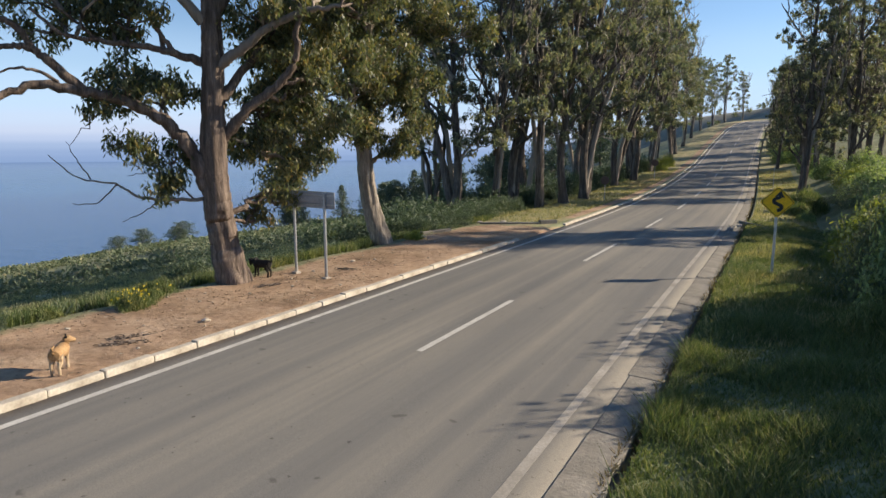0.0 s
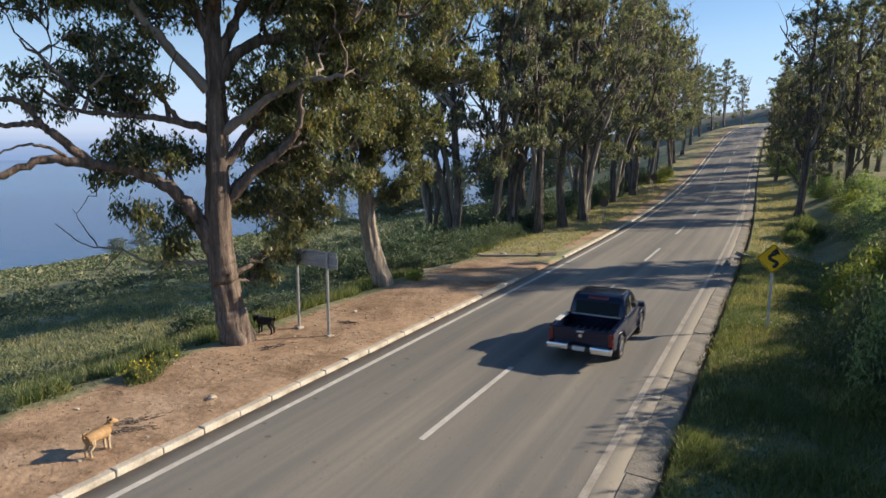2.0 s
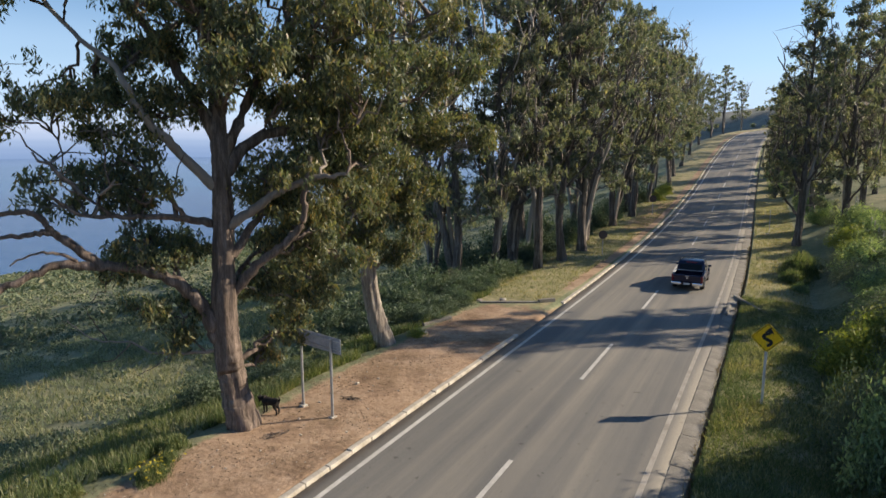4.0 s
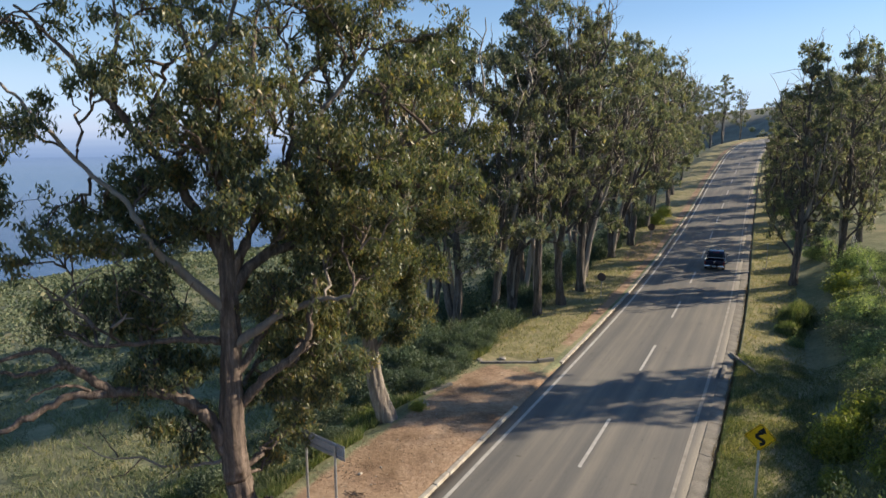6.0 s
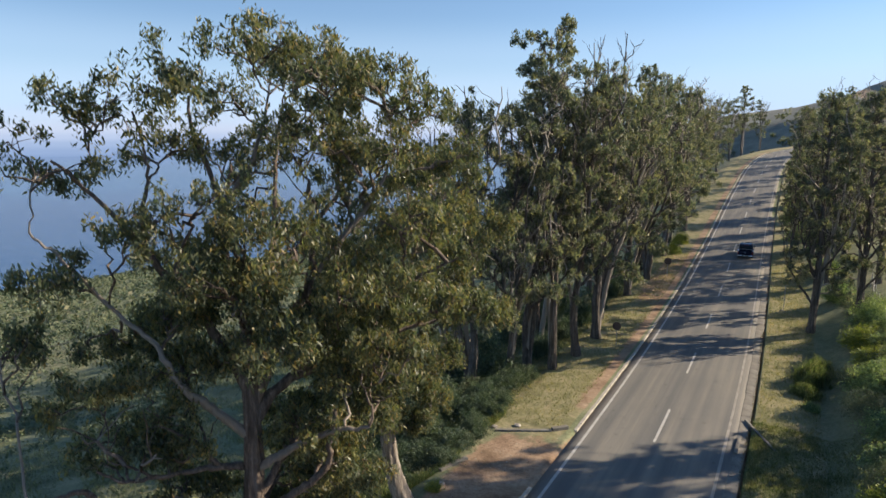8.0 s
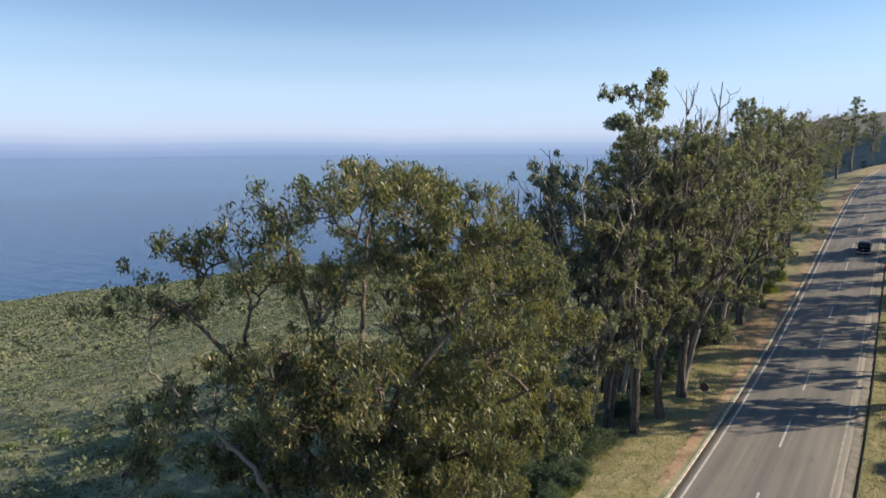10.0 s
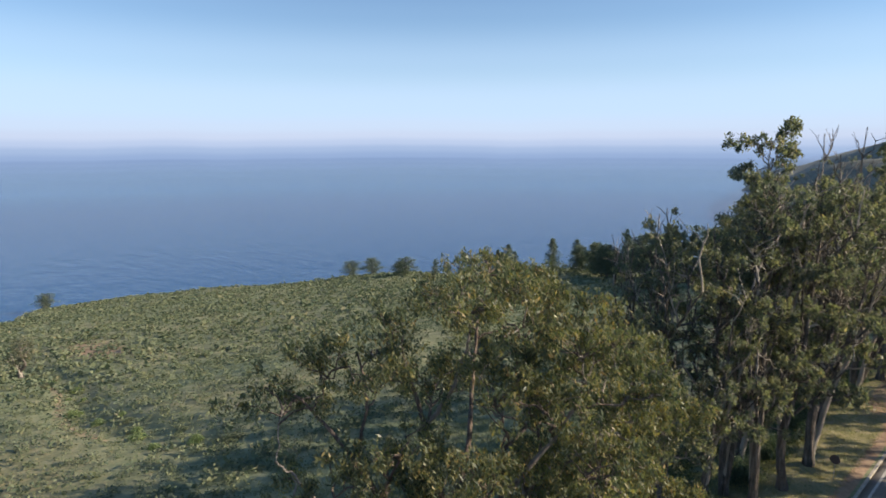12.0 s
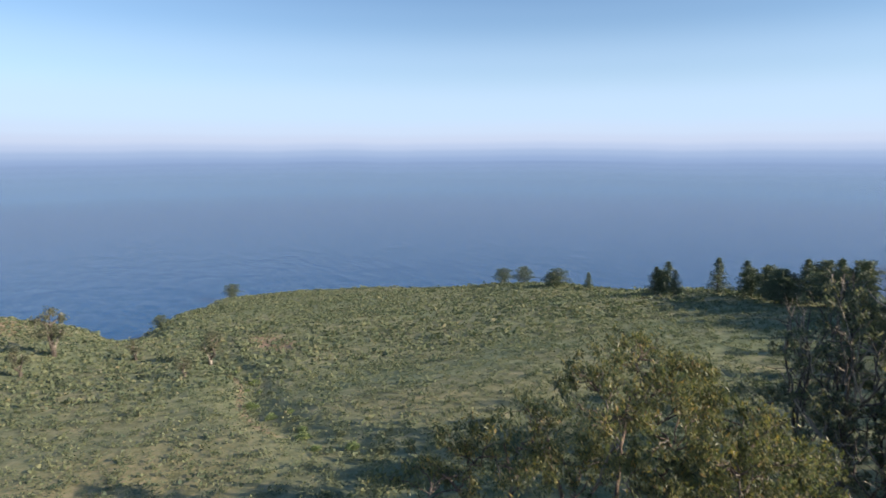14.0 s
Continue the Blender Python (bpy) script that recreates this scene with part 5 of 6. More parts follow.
def build_truck():
    truck = thing("pickup_truck", (0, 0, 0), "dark blue double-cab pickup truck with an open bed", "truck")
    front = [(-0.84, 0.45), (-0.84, 1.13), (1.35, 1.12), (1.75, 1.13), (2.3, 1.04), (2.5, 0.9), (2.56, 0.7), (2.5, 0.42), (2.06, 0.42)] + arch(1.575, 0.47)[1:-1] + [(1.08, 0.42)]
    body = part("body", prism(front, -0.93, 0.93, 0.07, (0.75, 0.16)), NAVY, truck, smooth=True)
    cab = [(-0.86, 1.08), (-0.74, 1.52), (-0.64, 1.7), (-0.46, 1.77), (0.0, 1.81), (0.35, 1.8), (0.62, 1.74), (1.5, 1.1)]
    roof = part("cab", prism(cab, -0.88, 0.88, 0.13, (1.08, 0.16)), NAVY, truck, smooth=True)
    side = [(-2.72, 0.55), (-2.76, 1.12), (-0.86, 1.13), (-0.86, 0.45), (-1.08, 0.42)] + arch(-1.575, 0.47)[1:-1] + [(-2.06, 0.42)]
    for x1, x2 in ((-0.93, -0.8), (0.8, 0.93)):
        part("bed_side", prism(side, x1, x2, 0.03), NAVY, truck, smooth=True)
    part("bed_floor", box((1.6, 1.85, 0.08), (0, -1.78, 0.66), 0.01), BLACK, truck, "black lined bed floor")
    # ribs in bright alloy: sunlit stripes of the floor put into their material
    for i in range(6):
        part("floor_rib", box((0.05, 1.7, 0.03), (-0.5 + 0.2 * i, -1.78, 0.71), 0.008, 1), ALLOY, truck)
    gate = part("tailgate", prism([(-2.76, 0.62), (-2.79, 1.1), (-2.73, 1.14), (-2.66, 1.12), (-2.66, 0.62)], -0.79, 0.79, 0.02), NAVY, truck)
    part("emblem", rod(0.055, 0.055, 0.015, (0, -2.775, 0.92), (90, 0, 0), 20), CHROME, gate, "round chrome badge")
    part("gate_handle", box((0.22, 0.03, 0.06), (0, -2.785, 1.05), 0.012), CHROME, gate)
    for x in (-0.865, 0.865):
        # left rail is white: the sunlit bed side's glint put into its colour
        part("bed_rail", box((0.15, 1.0 if x < 0 else 1.78, 0.035), (x, -1.7, 1.15), 0.012), WHITE_BAR if x < 0 else NAVY, truck, "left bed rail whitened for the sunlit glint on the bed side" if x < 0 else "")
        part("tail_light", box((0.13, 0.1, 0.42), (x * 0.985, -2.76, 0.88), 0.03), RED_LAMP, truck, "red tail light")
        part("mirror", box((0.2, 0.1, 0.16), (x * 1.16, 0.98, 1.2), 0.04), NAVY, truck, "door mirror")
        part("sill", box((0.1, 2.1, 0.1), (x * 1.02, 0.0, 0.42), 0.03), BLACK, truck)
        s = math.copysign(1, x)
        for name, pts in (("rear_window", [(-0.6, 1.18), (-0.5, 1.54), (-0.38, 1.64), (0.0, 1.68), (0.0, 1.17)]), ("front_window", [(0.14, 1.17), (0.14, 1.68), (0.5, 1.63), (1.08, 1.17)])):
            w = bmesh.new()
            vs = [w.verts.new((s * (0.886 - 0.16 * (z - 1.08)), y, z)) for y, z in pts]
            w.faces.new(vs)
            g = bmesh.ops.extrude_face_region(w, geom=list(w.faces))
            bmesh.ops.translate(w, vec=(s * -0.012, 0, 0), verts=[e for e in g["geom"] if isinstance(e, bmesh.types.BMVert)])
            part(name, w, GLASS_DARK, truck, "dark tinted side window")
        part("window_trim", box((0.014, 1.62, 0.022), (s * 0.868, 0.22, 1.165), 0.005, 1), CHROME, truck)
        part("door_pillar", box((0.012, 0.12, 0.5), (s * 0.833, 0.07, 1.425), 0.004, 1, (0, s * -9.1, 0)), ALLOY, truck, "bright pillar between the side windows")
        for y in (-1.575, 1.575):
            v, f = tube([(s * 0.925, y + 0.5 * math.cos(q), 0.42 + 0.5 * math.sin(q)) for q in np.linspace(-0.1, math.pi + 0.1, 17)], [0.035] * 17, 8)
            part("wheel_arch", mesh_from("wheel_arch", v, f, NAVY, True), NAVY, truck)
        for y in (-0.45, 0.5):
            part("door_handle", box((0.03, 0.2, 0.035), (s * 0.905, y, 1.02), 0.012), CHROME, truck, "chrome door handle")
        part("roof_rail", box((0.04, 1.0, 0.03), (s * 0.66, -0.05, 1.815), 0.012), BLACK, truck)
    part("rear_glass", box((1.32, 0.012, 0.44), (0, -0.812, 1.34), 0.004, 1, (-15.3, 0, 0)), GLASS_DARK, truck, "dark rear window")
    part("brake_light", box((0.62, 0.05, 0.1), (0, -0.7, 1.67), 0.02, 2, (-24, 0, 0)), RED_LAMP, truck, "red high brake light")
    part("bed_bar", box((1.5, 0.05, 0.05), (0, -0.93, 1.12), 0.015), ALLOY, truck, "grey rail across the front of the bed")
    part("windscreen", box((1.38, 0.012, 0.95), (0, 1.08, 1.47), 0.004, 1, (53.5, 0, 0)), GLASS_DARK, truck)
    bumper = part("bumper", box((0.62, 0.2, 0.2), (-0.62, -2.86, 0.55), 0.05), CHROME, truck, "chrome rear bumper end")
    part("bumper", box((0.62, 0.2, 0.2), (0.62, -2.86, 0.55), 0.05), CHROME, truck, "chrome rear bumper end")
    part("bumper_step", box((0.66, 0.18, 0.14), (0, -2.85, 0.55), 0.03), BLACK, bumper)
    part("number_plate", box((0.36, 0.02, 0.13), (0, -2.95, 0.56), 0.006, 1), WHITE_BAR, bumper, "pale plate")
    part("grille", box((1.1, 0.06, 0.3), (0, 2.53, 0.78), 0.03), BLACK, truck)
    for x in (-0.72, 0.72):
        part("headlight", box((0.36, 0.12, 0.2), (x, 2.42, 0.86), 0.05), CHROME, truck, "clear headlight")
    part("chassis", box((1.5, 4.6, 0.22), (0, -0.1, 0.5), 0.03), BLACK, truck)
    wheels = []
    for x in (-0.82, 0.82):
        for y in (-1.575, 1.575):
            w = new("wheel")
            w.parent = truck
            w.location = (x, y, 0.385)
            s = math.copysign(1, x)
            bm = bmesh.new()
            prof = [(0.25, -0.12), (0.34, -0.13), (0.375, -0.1), (0.385, 0.0), (0.375, 0.1), (0.34, 0.13), (0.25, 0.12)]
            rings = [[bm.verts.new((q, r * math.cos(a), r * math.sin(a))) for r, q in prof] for a in [2 * math.pi * i / 32 for i in range(32)]]
            for i in range(32):
                for k in range(len(prof) - 1):
                    bm.faces.new((rings[i][k], rings[i][k + 1], rings[(i + 1) % 32][k + 1], rings[(i + 1) % 32][k]))
            part("tyre", bm, TYRE, w, "black tyre", True)
            spokes = [rod(0.07, 0.06, 0.05, (s * 0.06, 0, 0), (0, s * 90, 0), 16)]
            for k in range(6):
                spokes.append(box((0.03, 0.07, 0.21), (s * 0.085, -0.145 * math.sin(k * math.pi / 3), 0.145 * math.cos(k * math.pi / 3)), 0.01, 1, (math.degrees(k * math.pi / 3), 0, 0)))
            rim = bmesh.new()
            ra = [[rim.verts.new((s * q, r * math.cos(a), r * math.sin(a))) for r, q in ((0.255, 0.115), (0.225, 0.11), (0.21, 0.0), (0.05, -0.01))] for a in [2 * math.pi * i / 32 for i in range(32)]]
            for i in range(32):
                for k in range(3):
                    rim.faces.new((ra[i][k], ra[i][k + 1], ra[(i + 1) % 32][k + 1], ra[(i + 1) % 32][k]))
            part("rim", join(rim, *spokes), ALLOY, w, "silver six-spoke rim")
            wheels.append(w)
    truck.scale = (0.98, 0.9, 0.9)
    return truck, wheels


truck, truck_wheels = build_truck()


# ---- dogs ----
def loft(path, radii, sides=12):
    v, f = tube(path, radii, sides)
    bm = bmesh.new()
    vs = [bm.verts.new(p) for p in v]
    for q in f:
        bm.faces.new([vs[i] for i in q])
    bm.faces.new([vs[i] for i in range(sides)][::-1])
    bm.faces.new([vs[len(vs) - sides + i] for i in range(sides)])
    return bm


def fur(name, a, b, pale):
    m = Mat(name, 0.9, 0, 0.2)
    n1, n2 = m.noise(5, 4, m.coords("Object")), m.noise(60, 4, m.coords("Object", (1, 0.3, 1)))
    c = m.mix(m.ramp(n1, [(0.35, a), (0.65, b)]), m.ramp(n2, [(0.3, (0.7, 0.7, 0.7)), (0.7, (1.2, 1.2, 1.2))]), 0.8, "MULTIPLY")
    m.colour(c).bump(n2, 0.5, 0.01)
    return m.m


def build_dog(label, coat, pale, nose, size=1.0):
    """Stands on its feet at the origin and faces +y."""
    dog = tagged(new("dog"), label, "dog")
    part("body", loft([(0, -0.33, 0.42), (0, -0.30, 0.43), (0, -0.2, 0.435), (0, 0.0, 0.42), (0, 0.15, 0.42), (0, 0.26, 0.45), (0, 0.31, 0.48)], [0.04, 0.11, 0.135, 0.13, 0.145, 0.125, 0.06]), coat, dog, smooth=True)
    head = new("head")
    head.parent = dog
    head.location = (0, 0.28, 0.5)
    part("neck", loft([(0, -0.07, -0.05), (0, 0.02, 0.02), (0, 0.07, 0.07)], [0.1, 0.085, 0.07]), coat, head, smooth=True)
    part("skull", loft([(0, 0.0, 0.085), (0, 0.03, 0.1), (0, 0.1, 0.105), (0, 0.15, 0.085), (0, 0.205, 0.065), (0, 0.225, 0.06)], [0.03, 0.08, 0.085, 0.058, 0.042, 0.024]), coat, head, smooth=True)
    part("nose", loft([(0, 0.215, 0.07), (0, 0.235, 0.07)], [0.02, 0.01], 8), nose, head, smooth=True)
    for x in (-1, 1):
        part("ear", loft([(x * 0.05, 0.05, 0.15), (x * 0.075, 0.055, 0.18), (x * 0.095, 0.075, 0.15)], [0.03, 0.024, 0.006], 8), nose, head, "dark folded ear", True)
    for x in (-0.065, 0.065):
        part("front_leg", loft([(x, 0.22, 0.42), (x, 0.215, 0.25), (x, 0.22, 0.1), (x, 0.22, 0.03), (x, 0.26, 0.0)], [0.055, 0.036, 0.026, 0.03, 0.022], 8), pale, dog, smooth=True)
        part("hind_leg", loft([(x * 1.1, -0.22, 0.42), (x * 1.15, -0.2, 0.28), (x * 1.1, -0.28, 0.16), (x * 1.1, -0.265, 0.03), (x * 1.1, -0.22, 0.0)], [0.08, 0.058, 0.03, 0.027, 0.022], 8), pale, dog, smooth=True)
    part("tail", loft([(0, -0.31, 0.46), (0, -0.36, 0.53), (0, -0.36, 0.61), (0.02, -0.3, 0.64)], [0.035, 0.035, 0.032, 0.012], 8), coat, dog, smooth=True)
    dog.scale = (size, size, size)
    return dog, head


TAN = fur("tan_fur", (0.29, 0.17, 0.08), (0.43, 0.285, 0.15), True)
CREAM = fur("cream_fur", (0.38, 0.26, 0.15), (0.54, 0.42, 0.28), True)
DARK_FUR = fur("dark_fur", (0.012, 0.011, 0.011), (0.03, 0.027, 0.025), False)
tan_dog, tan_head = build_dog("tan short-haired dog standing on the soil verge", TAN, CREAM, DARK_FUR, 0.87)
black_dog, black_head = build_dog("black dog sniffing behind the large gum tree", DARK_FUR, DARK_FUR, DARK_FUR, 0.98)
black_dog.matrix_basis = pose(-14.2, 14.4, float(ground_z(-14.2, 14.4)) + 0.004, 0, 0, 96) @ Matrix.Scale(0.98, 4)
black_head.rotation_euler.x = radians(-55)

# ---- signs ----
STEEL = plain("galvanised_steel", (0.42, 0.43, 0.44), 0.45, 0.7, 0.5, 0.2, 10)
SIGN_BACK = two_tone("sign_back", (0.26, 0.27, 0.28), (0.38, 0.39, 0.41), 2, 12, 0.5, 0.1, 0.003)
YELLOW = two_tone("sign_yellow", (0.84, 0.47, 0.012), (0.92, 0.56, 0.02), 2, 14, 0.4, 0.05, 0.001)
SIGN_BLACK = plain("sign_black", (0.01, 0.01, 0.01), 0.5)
SIGN_DARK = plain("sign_dark_back", (0.09, 0.06, 0.052), 0.6)
POST_PAINT = plain("post_paint", (0.5, 0.5, 0.47), 0.6)


def flat_piece(outline, depth, y=0.0):
    """A plate in the x-z plane, facing -y."""
    bm = bmesh.new()
    f = bm.faces.new([bm.verts.new((x, y, z)) for x, z in outline])
    g = bmesh.ops.extrude_face_region(bm, geom=[f])
    bmesh.ops.translate(bm, vec=(0, depth, 0), verts=[e for e in g["geom"] if isinstance(e, bmesh.types.BMVert)])
    return bm


def diamond(r, cut):
    pts = []
    for k in range(4):
        a = math.pi / 2 * k
        c, s = math.cos(a), math.sin(a)
        for q in (-1, 1):
            pts.append((c * (r - cut) - s * cut * q, s * (r - cut) + c * cut * q))
    return pts


def build_warning_sign():
    sign = thing("warning_sign", (0.0, 23.05, float(ground_z(0.0, 23.05)) - 0.05), "yellow diamond warning sign with a black winding arrow", "road sign", rz=6)
    part("post", join(box((0.075, 0.012, 2.75), (0, 0.02, 1.375), 0.003, 1), box((0.012, 0.04, 2.75), (-0.034, 0.038, 1.375), 0.003, 1), box((0.012, 0.04, 2.75), (0.034, 0.038, 1.375), 0.003, 1)), POST_PAINT, sign, "pale painted steel post")
    board = new("board")
    board.parent = sign
    board.location = (0, 0, 2.44)
    part("plate", flat_piece(diamond(0.52, 0.04), 0.008), YELLOW, board)
    outer, inner = diamond(0.49, 0.035), diamond(0.465, 0.03)
    bm = bmesh.new()
    a, b = [bm.verts.new((x, -0.004, z)) for x, z in outer], [bm.verts.new((x, -0.004, z)) for x, z in inner]
    for i in range(8):
        bm.faces.new((a[i], a[(i + 1) % 8], b[(i + 1) % 8], b[i]))
    part("border", bm, SIGN_BLACK, board)
    pts = [(0.0, -0.27), (0.06, -0.25), (0.12, -0.19), (0.10, -0.11), (0.0, -0.06), (-0.09, -0.01), (-0.11, 0.06), (-0.05, 0.12), (0.03, 0.15), (0.06, 0.19)]
    t = np.linspace(0, 1, len(pts))
    tt = np.linspace(0, 1, 40)
    c = np.stack([smooth_interp(tt, t, [p[0] for p in pts]), smooth_interp(tt, t, [p[1] for p in pts])], -1)
    d = np.gradient(c, axis=0)
    d /= np.linalg.norm(d, axis=1)[:, None]
    nrm = np.stack([-d[:, 1], d[:, 0]], -1) * 0.055
    bm = bmesh.new()
    l, r = [bm.verts.new((p[0], -0.005, p[1])) for p in c + nrm], [bm.verts.new((p[0], -0.005, p[1])) for p in c - nrm]
    for i in range(39):
        bm.faces.new((l[i], l[i + 1], r[i + 1], r[i]))
    bm.faces.new([bm.verts.new((x, -0.0045, z)) for x, z in ((-0.1, 0.18), (0.2, 0.15), (0.08, 0.38))])
    part("arrow", bm, SIGN_BLACK, board, "black winding arrow")
    for z in (-0.2, 0.2):
        part("bolt", rod(0.014, 0.014, 0.01, (0, -0.004, z), (90, 0, 0), 8), STEEL, board)
    return sign


def build_board_sign():
    """The back of a road name board on two posts."""
    sign = thing("sign_board", (-12.95, 15.25, float(ground_z(-12.95, 15.25))), "grey back of a road board on two steel posts", "road sign", rz=-11)
    for x in (-0.74, 0.74):
        part("post", rod(0.045, 0.045, 2.75, (x, 0, -0.1), (0, 0, 0), 12), STEEL, sign)
        part("footing", box((0.22, 0.22, 0.12), (x, 0, 0.0), 0.03), ROCK, sign)
    part("board", box((2.3, 0.02, 0.52), (0, 0.06, 2.44), 0.005, 1), SIGN_BACK, sign)
    for z in (2.3, 2.58):
        part("bracket", box((2.2, 0.03, 0.04), (0, 0.042, z), 0.006, 1), STEEL, sign)
    return sign


def build_small_sign(x, y, height, size, shape):
    sign = thing("road_sign", (x, y, float(ground_z(x, y)) - 0.1), "dark back of a small road sign on a post", "road sign", rz=4)
    part("post", rod(0.03, 0.03, height, (0, 0, 0), (0, 0, 0), 10), STEEL, sign)
    if shape:
        part("board", rod(size, size, 0.015, (0, -0.03, height - size * 0.8), (90, 0, 0), shape), SIGN_DARK, sign)
    return sign


build_warning_sign()
build_board_sign()
build_small_sign(-12.2, 50.0, 2.0, 0.34, 20)
build_small_sign(-12.9, 76.3, 2.4, 0.42, 8)
build_small_sign(-0.5, 68.1, 2.5, 0.3, 0)


# ---- culverts, stones, fence ----
def wall_between(name, a, b, height, thick, material, label, category):
    a, b = Vector(a), Vector(b)
    d = b - a
    mid = (a + b) / 2
    z = float(ground_z(mid.x, mid.y, False))
    ob = part(name, box((d.length, thick, height + 0.4), (0, 0, height / 2 - 0.2), 0.03, 2), material)
    ob.matrix_basis = pose(mid.x, mid.y, z, 0, 0, math.degrees(math.atan2(d.y, d.x)))
    return tagged(ob, label, category)


wall_between("headwall", (-14.4, 31.2), (-11.5, 32.7), 0.1, 0.24, CONCRETE, "low weathered concrete culvert headwall in the verge", "culvert wall")
wall_between("headwall", (-11.5, 32.75), (-10.8, 33.5), 0.2, 0.25, CONCRETE, "short concrete wing wall beside the kerb", "culvert wall")
wall_between("headwall", (-14.9, 25.6), (-14.3, 27.4), 0.12, 0.24, CONCRETE, "slanting concrete culvert wall beside the shrubs", "culvert wall")
wall_between("headwall", (-2.0, 35.1), (-1.95, 37.2), 0.12, 0.16, CONCRETE, "low concrete wall at the gutter outlet", "culvert wall")
wall_between("headwall", (-1.85, 39.9), (-0.1, 36.3), 0.1, 0.14, CONCRETE, "concrete channel edge leading off the gutter", "channel")


def stone_mesh(seed):
    rs = random.Random(seed)
    bm = bmesh.new()
    bmesh.ops.create_icosphere(bm, subdivisions=2, radius=0.5)
    for v in bm.verts:
        v.co = v.co * (0.8 + 0.35 * noise.noise(v.co * 2.2 + Vector((seed, 0, 0))))
        v.co.z *= 0.5
    me = bpy.data.meshes.new("stone")
    bm.to_mesh(me)
    bm.free()
    me.materials.append(ROCK)
    return me


stones = [stone_mesh(k) for k in range(4)]
rnd = random.Random(17)
SPOTS = [(-11.45, 9.75, 0.3), (-13.2, 17.8, 0.25), (-13.9, 15.6, 0.22), (-13.4, 15.9, 0.16), (-14.6, 31.6, 0.5), (-13.5, 32.4, 0.55), (-14.2, 24.6, 0.4), (-13.7, 7.9, 0.16), (-12.8, 18.6, 0.15), (-13.1, 14.5, 0.14), (-0.6, 67.5, 0.5)]
SPOTS += [(rnd.uniform(-14.2, -11.0), rnd.uniform(4, 30), rnd.uniform(0.04, 0.12)) for _ in range(60)]
for x, y, s in SPOTS:
    ob = tagged(new("stone", stones[rnd.randrange(4)]), "pale stone lying on the soil verge", "stone", "stones on the verge")
    ob.matrix_basis = pose(x, y, float(ground_z(x, y)) + s * 0.08, rnd.uniform(-8, 8), rnd.uniform(-8, 8), rnd.uniform(0, 360)) @ Matrix.Diagonal((s, s * rnd.uniform(0.6, 1), s, 1))

WOOD_POST = two_tone("fence_wood", (0.25, 0.23, 0.2), (0.5, 0.47, 0.42), 5, 30, 0.9, 0.4, 0.01)
fence = thing("fence", (0, 0, 0), "wire fence with pale weathered posts up the bank", "fence")
prev = None
for i in range(13):
    y = 44.0 + 2.4 * i
    x = 6.4 + 0.012 * (y - 44)
    z = float(ground_z(x, y))
    p = part("post", rod(0.06, 0.05, 1.5, (x, y, z - 0.2), (rnd.uniform(-3, 3), rnd.uniform(-3, 3), 0), 8), WOOD_POST, fence)
    if prev:
        for h in (0.5, 0.85, 1.2):
            v, f = tube([(prev[0], prev[1], prev[2] + h), (x, y, z + h)], [0.006, 0.006], 4)
            part("wire", mesh_from("wire", v, f, STEEL), STEEL, fence)
    prev = (x, y, z)

# ---- bushes ----
bush_protos = {
    "broom": (bush_mesh("crown", 61, (1.0, 1.0, 1.5), 170, 30, 0.16, BUSH_YELLOW, -0.35, 0.22, 0.16), "yellow-green broom bush on the bank", "bush"),
    "dark": (bush_mesh("crown", 62, (1.2, 1.2, 1.2), 190, 46, 0.1, BUSH, 0.0, 0.4, 0.15), "dense dark green bush in the undergrowth", "bush"),
    "sage": (bush_mesh("crown", 63, (1.3, 1.3, 1.1), 210, 42, 0.085, SHRUB, -0.2, 0.3, 0.14), "grey-green coastal shrub beside the road", "shrub"),
    # these leaves carry the tree shade in their colour
    "shade": (bush_mesh("crown", 65, (1.2, 1.2, 1.05), 190, 46, 0.1, BUSH_SHADE, 0.0, 0.38, 0.15), "blue-green shrub with the gum trees' shade put into its dark leaf colour", "shrub"),
    "tuft": (bush_mesh("crown", 64, (0.8, 0.8, 0.8), 120, 34, 0.3, GRASS, -0.9, 0.08, 0.2), "tall green grass tuft on the verge", "grass tuft"),
}


def place_bush(kind, x, y, s, tall=1.0, group=""):
    me, label, category = bush_protos[kind]
    name = {"broom": "broom_bush", "dark": "bush", "sage": "shrub", "shade": "shrub", "tuft": "grass_tuft"}[kind]
    ob = tagged(new(name, me), label, category, group)
    ob.matrix_basis = pose(x, y, float(ground_z(x, y)) - 0.05, 0, 0, rnd.uniform(0, 360)) @ Matrix.Diagonal((s, s, s * tall, 1))
    return ob


